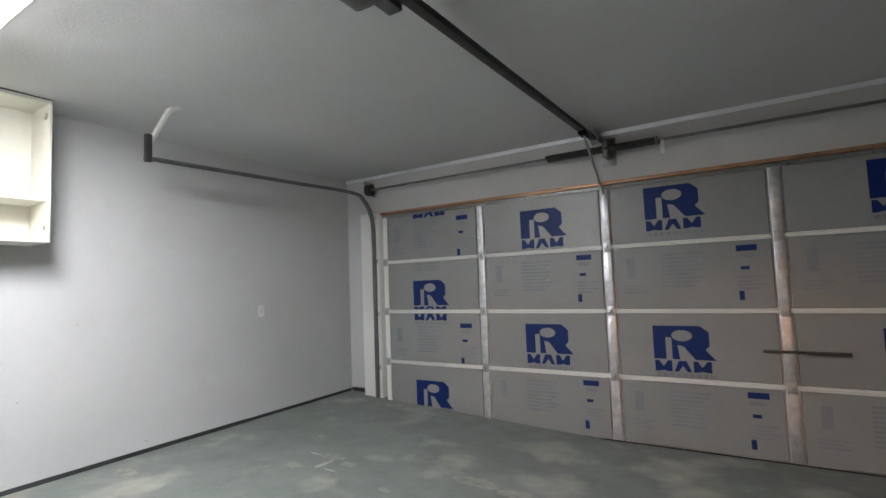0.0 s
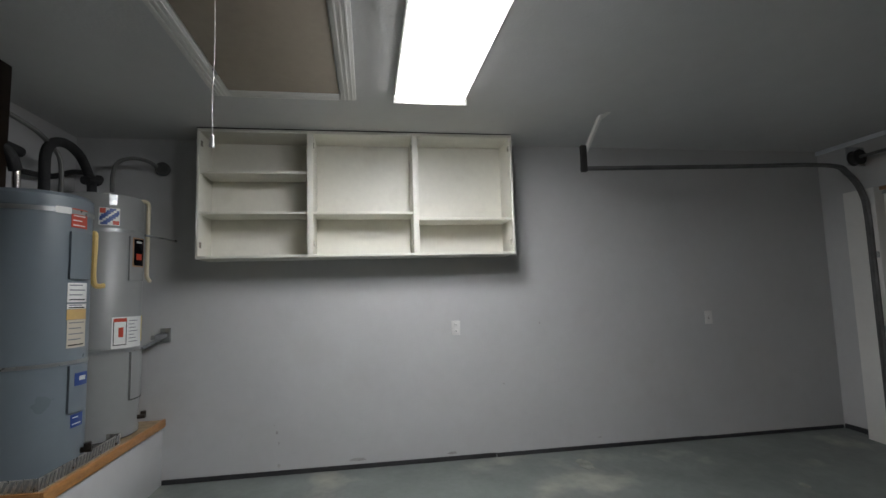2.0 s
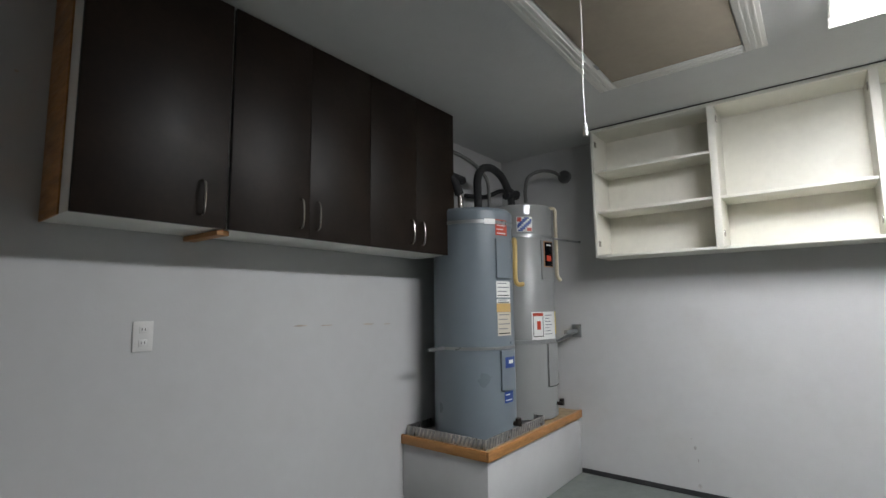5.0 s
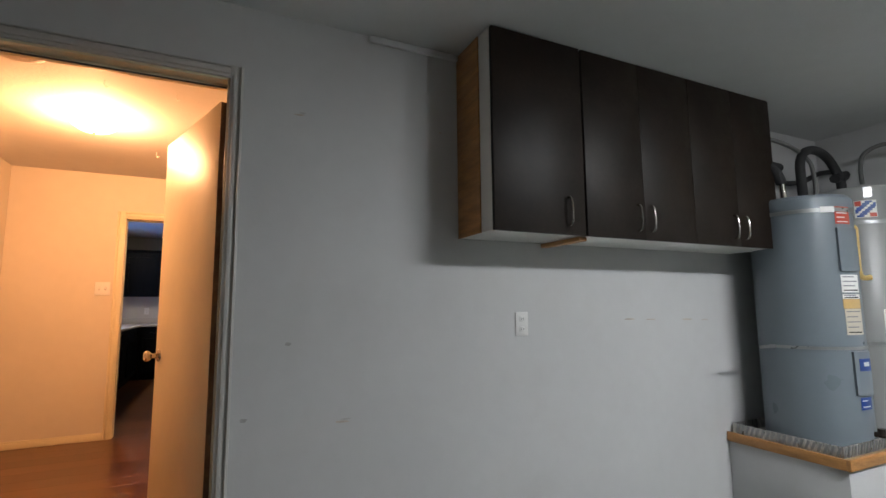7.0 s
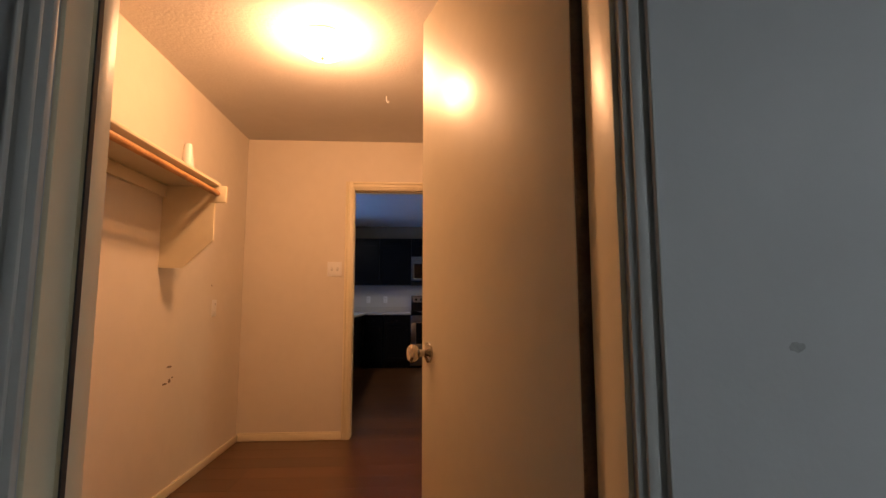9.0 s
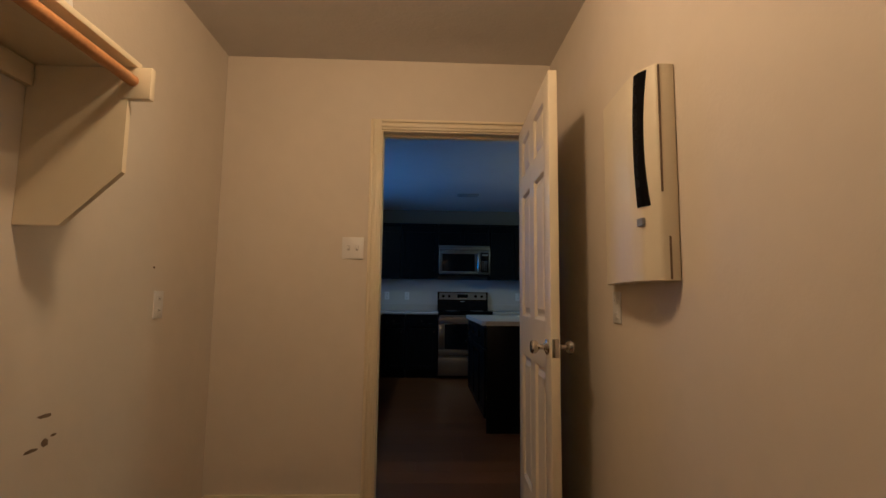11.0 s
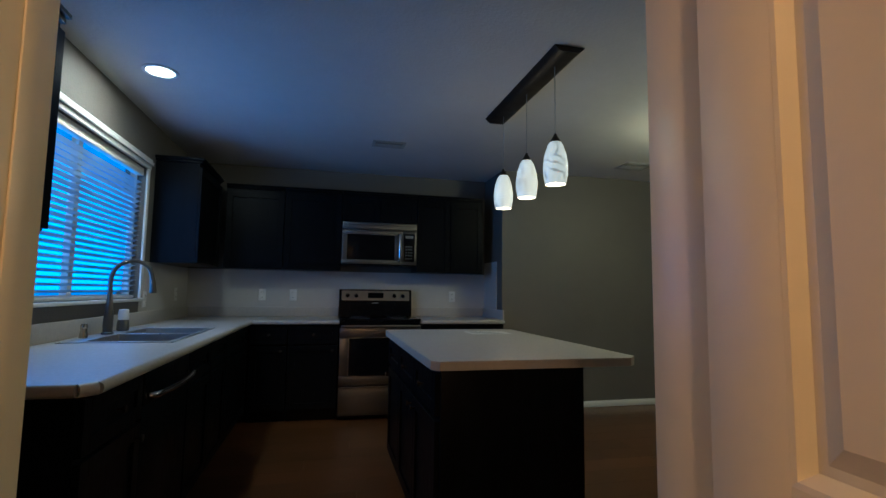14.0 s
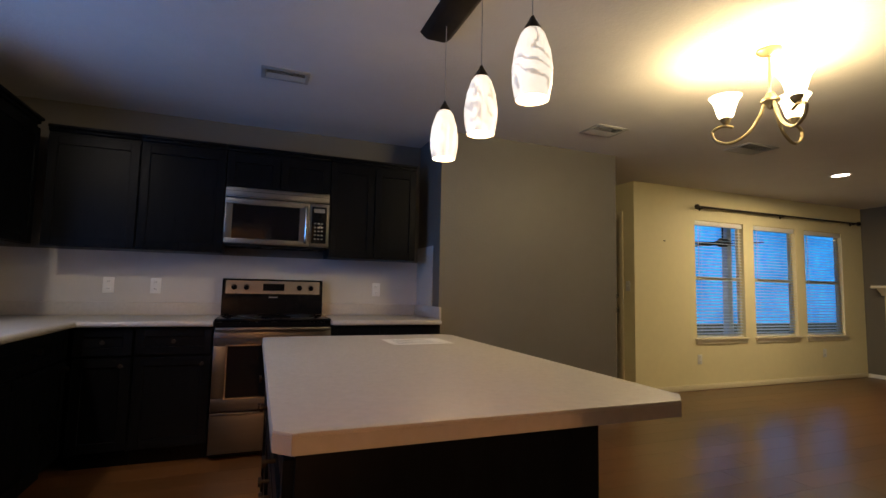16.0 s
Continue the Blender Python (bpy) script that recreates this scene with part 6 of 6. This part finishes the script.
def can_light(x, y):
    c = thing("recessed_light", (x, y, 2.44), "lit round recessed ceiling light with a white ring", "recessed light", "recessed lights")
    part("trim_ring", lathe(bmesh.new(), [(0.075, -0.002), (0.078, -0.007), (0.096, -0.005), (0.098, 0.0), (0.075, 0.0)], (x, y, 2.4385), 36), "white_trim", c)
    part("lens", lathe(bmesh.new(), [(0.074, -0.003), (0.05, -0.0045), (0.001, -0.005)], (x, y, 2.4382), 36), "can_glow", c, "glowing lens")


can_light(-1.485, 5.78)
can_light(5.62, 6.94)

# ---- windows, blinds and the outside ----


def window(name, axis, a, b, z0, z1, face, depth, out, sashes, sill, slat_gap, top_style, tilt=16, mat="white_trim"):
    """axis 'y': in a wall that looks along y; 'x': along x. face: the room side of the wall; out: the way to the outside."""
    mid, zc = (a + b) / 2, z0
    w = thing(name, (mid, face, z0) if axis == "y" else (face, mid, z0), "white framed window with lowered white blinds", "window", kind="structure")

    def pl(u0, u1, d0, d1, v0, v1):
        d0, d1 = face + out * d0, face + out * d1
        return (u0, u1, d0, d1, v0, v1) if axis == "y" else (d0, d1, u0, u1, v0, v1)

    fr, e = 0.03, 0.055
    part("window_frame", boxes(pl(a, a + fr, e, e + 0.04, z0, z1), pl(b - fr, b, e, e + 0.04, z0, z1), pl(a + fr, b - fr, e, e + 0.04, z0, z0 + fr), pl(a + fr, b - fr, e, e + 0.04, z1 - fr, z1)), mat, w)
    if sashes == "hung":
        zm = (z0 + z1) / 2
        part("meeting_rail", boxes(pl(a + fr, b - fr, e - 0.008, e + 0.03, zm - 0.018, zm + 0.022)), mat, w)
        panes = ((a + fr, b - fr, z0 + fr, zm - 0.018), (a + fr, b - fr, zm + 0.022, z1 - fr))
    else:
        um = (a + b) / 2
        part("meeting_stile", boxes(pl(um - 0.025, um + 0.025, e - 0.008, e + 0.03, z0 + fr, z1 - fr)), mat, w)
        panes = ((a + fr, um - 0.025, z0 + fr, z1 - fr), (um + 0.025, b - fr, z0 + fr, z1 - fr))
    for u0, u1, v0, v1 in panes:
        g = part("pane", boxes(pl(u0, u1, e + 0.012, e + 0.016, v0, v1)), "pane", w)
        g.visible_shadow = False
    if sill:
        part("window_sill", boxes(pl(a - 0.03, b + 0.03, 0.05, -0.035, z0 - 0.022, z0 - 0.001), pl(a - 0.015, b + 0.015, -0.001, -0.015, z0 - 0.07, z0 - 0.022), bevel=0.003), mat, w)
    bl = thing("window_blind", (mid, face, z1) if axis == "y" else (face, mid, z1), "lowered white slatted window blind", "blind", "window blinds")
    part("head_rail", boxes(pl(a + 0.006, b - 0.006, 0.012, 0.06, z1 - 0.06, z1 - 0.003), bevel=0.004), "white_trim", bl)
    part("bottom_rail", boxes(pl(a + 0.01, b - 0.01, 0.022, 0.052, z0 + 0.004, z0 + 0.022), bevel=0.004), "white_trim", bl)
    n = int((z1 - 0.07 - z0 - 0.03) / slat_gap)
    me = None
    for k in range(n):
        z = z0 + 0.035 + slat_gap * (k + 0.5)
        c = Vector((mid, face + out * 0.036, z) if axis == "y" else (face + out * 0.036, mid, z))
        if me is None:
            bm = bmesh.new()
            L = b - a - 0.024
            prof = [(-0.019, -0.0016), (-0.009, 0.0006), (0.0, 0.0014), (0.009, 0.0006), (0.019, -0.0016), (0.009, -0.0008), (0.0, -0.0002), (-0.009, -0.0008)]
            prism(bm, prof, "x", -L / 2, L / 2)
            bm.transform(Matrix.Rotation(radians(tilt) * (1 if out > 0 else -1), 4, "X"))
            if axis == "x":
                bm.transform(Matrix.Rotation(radians(90), 4, "Z"))
            me = bpy.data.meshes.new("slat")
            bm.to_mesh(me)
            bm.free()
            me.materials.append(M["slat"])
        s = new("slat", me)
        s.parent = bl
        s.location = c - ORIGIN[bl]
    for u in (a + 0.12, b - 0.12):
        part("ladder_cord", boxes(pl(u - 0.0012, u + 0.0012, 0.022, 0.0235, z0 + 0.02, z1 - 0.06)), "white_trim", bl)
    part("tilt_wand", boxes(pl(a + 0.06, a + 0.066, 0.004, 0.010, z1 - 0.75, z1 - 0.06)), "white_trim", bl)
    return w


window("window_1", "x", WY0, WY1, WZ0, WZ1, RX0, 0.14, -1, "slide", False, 0.036, "rail", tilt=24)
k1 = (RX0 - 0.001, RX0 + 0.016)
tagged(part("window_casing", boxes((k1[0] + 0.002, k1[1], WY1, WY1 + 0.045, WZ0 - 0.02, WZ1), (k1[0] + 0.002, k1[1], WY0 - 0.045, WY0, WZ0 - 0.02, WZ1), bevel=0.003), "white_trim"), "white window casing over the sink", "trim", kind="structure")
tagged(part("window_cornice", boxes((RX0 + 0.001, RX0 + 0.020, WY0 - 0.05, WY1 + 0.05, WZ1, WZ1 + 0.03), (RX0 + 0.001, RX0 + 0.034, WY0 - 0.055, WY1 + 0.055, WZ1 + 0.03, WZ1 + 0.055), (RX0 + 0.001, RX0 + 0.026, WY0 - 0.05, WY1 + 0.05, WZ1 + 0.055, WZ1 + 0.075), bevel=0.004), "white_trim"), "white moulded blind valance over the window", "trim", kind="structure")
tagged(part("window_stool", one(RX0 - 0.09, RX0 + 0.03, WY0 - 0.04, WY1 + 0.04, WZ0 - 0.022, WZ0 - 0.001, 0.004), "white_trim"), "white window stool", "trim", kind="structure")
for k, (a, b) in enumerate(wins):
    window("window_%d" % (k + 2), "y", a, b, LZ0, LZ1, YW, 0.10, 1, "hung", True, 0.0385, "rail", tilt=22, mat="trim")

cr = thing("curtain_rod", (6.4, YW - 0.06, 2.2), "black curtain rod with round ends over three windows", "curtain rod")
part("rod", rod(bmesh.new(), (4.86, YW - 0.06, 2.205), (7.97, YW - 0.06, 2.205), 0.011), "bronze", cr)
part("rod", rod(bmesh.new(), (4.86, YW - 0.06, 2.205), (6.42, YW - 0.06, 2.205), 0.0135), "bronze", cr)
for x in (4.83, 8.0):
    part("finial", lathe(bmesh.new(), [(0.001, -0.032), (0.022, -0.024), (0.031, 0), (0.022, 0.024), (0.001, 0.032)], (x, YW - 0.06, 2.205), 20), "bronze", cr)
for x in (4.93, 6.4, 7.9):
    part("bracket", boxes((x - 0.008, x + 0.008, YW - 0.06, YW - 0.001, 2.188, 2.196), (x - 0.01, x + 0.01, YW - 0.006, YW - 0.001, 2.17, 2.23)), "bronze", cr)
outlet(4.885, YW, 0.36, "y-", group="living room outlets", label="white outlet low on the yellow wall")
outlet(7.21, YW, 0.37, "y-", group="living room outlets", label="white outlet low on the yellow wall")
solid("wall_hook", rod(bmesh.new(), (4.35, YW - 0.001, 1.765), (4.35, YW - 0.02, 1.76), 0.006, seg=10), "bronze", "small dark nail hook in the yellow wall", "hook")
outlet(3.905, 8.21, 1.22, "x-", name="light_switch", label="white light switch beside the front door", cat="switch", holes=1)


def front_door():
    d = thing("door_front", (3.94, (FD0 + FD1) / 2, 0), "cream front door with a tall blue-lit glass light", "door", kind="structure")
    a, b = FD0 + 0.02, FD1 - 0.02
    x0, x1 = 3.935, 3.975
    part("leaf", boxes((x0, x1, a, a + 0.20, 0.01, 2.03), (x0, x1, b - 0.20, b, 0.01, 2.03), (x0, x1, a + 0.20, b - 0.20, 0.01, 0.85), (x0, x1, a + 0.20, b - 0.20, 1.85, 2.03)), "door", d)
    g = part("pane", one(x0 + 0.017, x0 + 0.021, a + 0.20, b - 0.20, 0.85, 1.85), "pane", d)
    g.visible_shadow = False
    part("glazing_bead", boxes((x0 - 0.008, x0, a + 0.18, a + 0.205, 0.83, 1.87), (x0 - 0.008, x0, b - 0.205, b - 0.18, 0.83, 1.87), (x0 - 0.008, x0, a + 0.205, b - 0.205, 0.83, 0.855), (x0 - 0.008, x0, a + 0.205, b - 0.205, 1.845, 1.87)), "door", d)
    knob(d, (x0, a + 0.07, 0.93), (-1, 0, 0))
    knob(d, (x0, a + 0.07, 1.10), (-1, 0, 0))
    part("frame", boxes((3.889, 3.904, FD0 - 0.06, FD0, 0, 2.11), (3.889, 3.904, FD1, FD1 + 0.06, 0, 2.11), (3.889, 3.904, FD0, FD1, 2.05, 2.11), bevel=0.003), "trim", d)

    part("jamb", boxes((3.906, 4.04, FD0 + 0.001, FD0 + 0.019, 0, 2.05), (3.906, 4.04, FD1 - 0.019, FD1 - 0.001, 0, 2.05), (3.906, 4.04, FD0 + 0.019, FD1 - 0.019, 2.031, 2.049)), "trim", d)


front_door()


def fireplace():
    f = thing("fireplace_mantel", (8.0, 7.1, 0), "cream painted fireplace mantel against the dark wall", "fireplace")
    x = RX1 - 0.001
    y0, y1 = 6.35, 7.90
    part("shelf", one(x - 0.25, x, y0 - 0.02, y1, 1.27, 1.31, 0.006), "trim", f)
    part("crown", prism(bmesh.new(), [(x, 1.17), (x - 0.06, 1.17), (x - 0.08, 1.20), (x - 0.15, 1.25), (x - 0.17, 1.27), (x, 1.27)], "y", y0 + 0.02, y1 - 0.03), "trim", f)
    for a, b in ((y0 + 0.05, y0 + 0.25), (y1 - 0.25, y1 - 0.06)):
        part("pilaster", boxes((x - 0.05, x, a, b, 0.0, 1.17), (x - 0.065, x - 0.05, a - 0.01, b + 0.01, 0.0, 0.14), (x - 0.058, x - 0.05, a + 0.03, b - 0.03, 0.2, 1.0), bevel=0.003), "trim", f)
    part("frieze", one(x - 0.045, x, y0 + 0.25, y1 - 0.25, 0.95, 1.17, 0.003), "trim", f)
    part("firebox", one(x - 0.02, x, y0 + 0.27, y1 - 0.27, 0.0, 0.945), "black_plastic", f)


fireplace()

# outside
tagged(part("ground", boxes((-60, 70, -40, 80, -0.62, -0.60)), "grass"), "dim lawn at dusk", "ground", kind="structure")
tagged(part("backdrop", boxes((-16, -15.9, -8, 20, -0.6, 9), (-16, 75, 24, 24.1, -0.6, 14)), "dusk"), "blue dusk sky", "backdrop", kind="structure")
for x in (5.62, 8.25):
    solid("porch_post", boxes((x - 0.06, x + 0.06, 10.3, 10.42, -0.6, 2.6), (x - 0.09, x + 0.09, 10.27, 10.45, -0.6, -0.3), bevel=0.004), "siding", "white square porch post outside the window", "post", "porch posts")


tagged(part("porch_roof", boxes((4.2, 13.0, YW + 0.12, 10.6, 2.56, 2.68)), "siding"), "pale boarded porch ceiling outside the windows", "roof", kind="structure")


def porch_fan(x, y, z):
    f = thing("ceiling_fan", (x, y, z), "dark ceiling fan at rest under the porch roof", "ceiling fan")
    part("downrod", rod(bmesh.new(), (x, y, z + 0.09), (x, y, 2.558), 0.013), "bronze", f)
    part("motor", lathe(bmesh.new(), [(0.001, -0.08), (0.07, -0.06), (0.12, -0.01), (0.12, 0.04), (0.06, 0.09), (0.001, 0.10)], (x, y, z), 24), "bronze", f)
    for k in range(5):
        bm = prism(bmesh.new(), [(-0.055, -0.004), (0.055, -0.004), (0.065, 0.004), (-0.065, 0.004)], "x", 0.11, 0.62)
        bm.transform(Matrix.Translation((x, y, z)) @ Matrix.Rotation(radians(72 * k + 20), 4, "Z") @ Matrix.Rotation(radians(12), 4, "X"))
        part("blade", bm, "bronze", f)


porch_fan(7.70, 10.0, 2.06)


# ---- floor planks, last ----


def planks(x0, x1, y0, y1, along, length=1.22, width=0.195, seed=1):
    rng = random.Random(seed)
    meshes = {}
    u0, u1, v0, v1 = (x0, x1, y0, y1) if along == "x" else (y0, y1, x0, x1)
    rows = int(math.ceil((v1 - v0) / width))
    for r in range(rows):
        va, vb = v0 + r * width, min(v0 + (r + 1) * width, v1)
        u = u0 - rng.choice((0.0, 0.3, 0.6, 0.9))
        while u < u1 - 0.002:
            a, b = max(u, u0), min(u + length, u1)
            u += length
            if b - a < 0.02:
                continue
            key = (round(b - a, 2), round(vb - va, 3))
            if key not in meshes:
                bm = bmesh.new()
                L, W = key[0] - 0.0004, key[1] - 0.0004
                e = 0.0007
                top = [(-L / 2 + e, -W / 2 + e), (L / 2 - e, -W / 2 + e), (L / 2 - e, W / 2 - e), (-L / 2 + e, W / 2 - e)]
                low = [(-L / 2, -W / 2), (L / 2, -W / 2), (L / 2, W / 2), (-L / 2, W / 2)]
                tv = [bm.verts.new((p[0], p[1], 0)) for p in top]
                lv = [bm.verts.new((p[0], p[1], -0.0006)) for p in low]
                bv = [bm.verts.new((p[0], p[1], -0.011)) for p in low]
                bm.faces.new(tv)
                for k in range(4):
                    bm.faces.new((lv[k], lv[(k + 1) % 4], tv[(k + 1) % 4], tv[k]))
                    bm.faces.new((bv[k], bv[(k + 1) % 4], lv[(k + 1) % 4], lv[k]))
                if along == "y":
                    bm.transform(Matrix.Rotation(radians(90), 4, "Z"))
                me = bpy.data.meshes.new("plank")
                bm.to_mesh(me)
                bm.free()
                me.materials.append(M["laminate"])
                meshes[key] = me
            ob = new("plank", meshes[key])
            ob.parent = floor_house
            c = ((a + b) / 2, (va + vb) / 2)
            ob.location = (c[0], c[1], 0) if along == "x" else (c[1], c[0], 0)


planks(LX0 + 0.001, LX1 - 0.001, 0.121, LY1 - 0.001, "x", seed=3)
planks(KX0 + 0.019, KX1 - 0.019, LY1, RY0, "x", seed=4)
planks(RX0 + 0.001, RX1 - 0.001, RY0 + 0.001, YW - 0.001, "x", seed=5)
planks(3.006, 3.904, YW, 9.599, "x", seed=6)
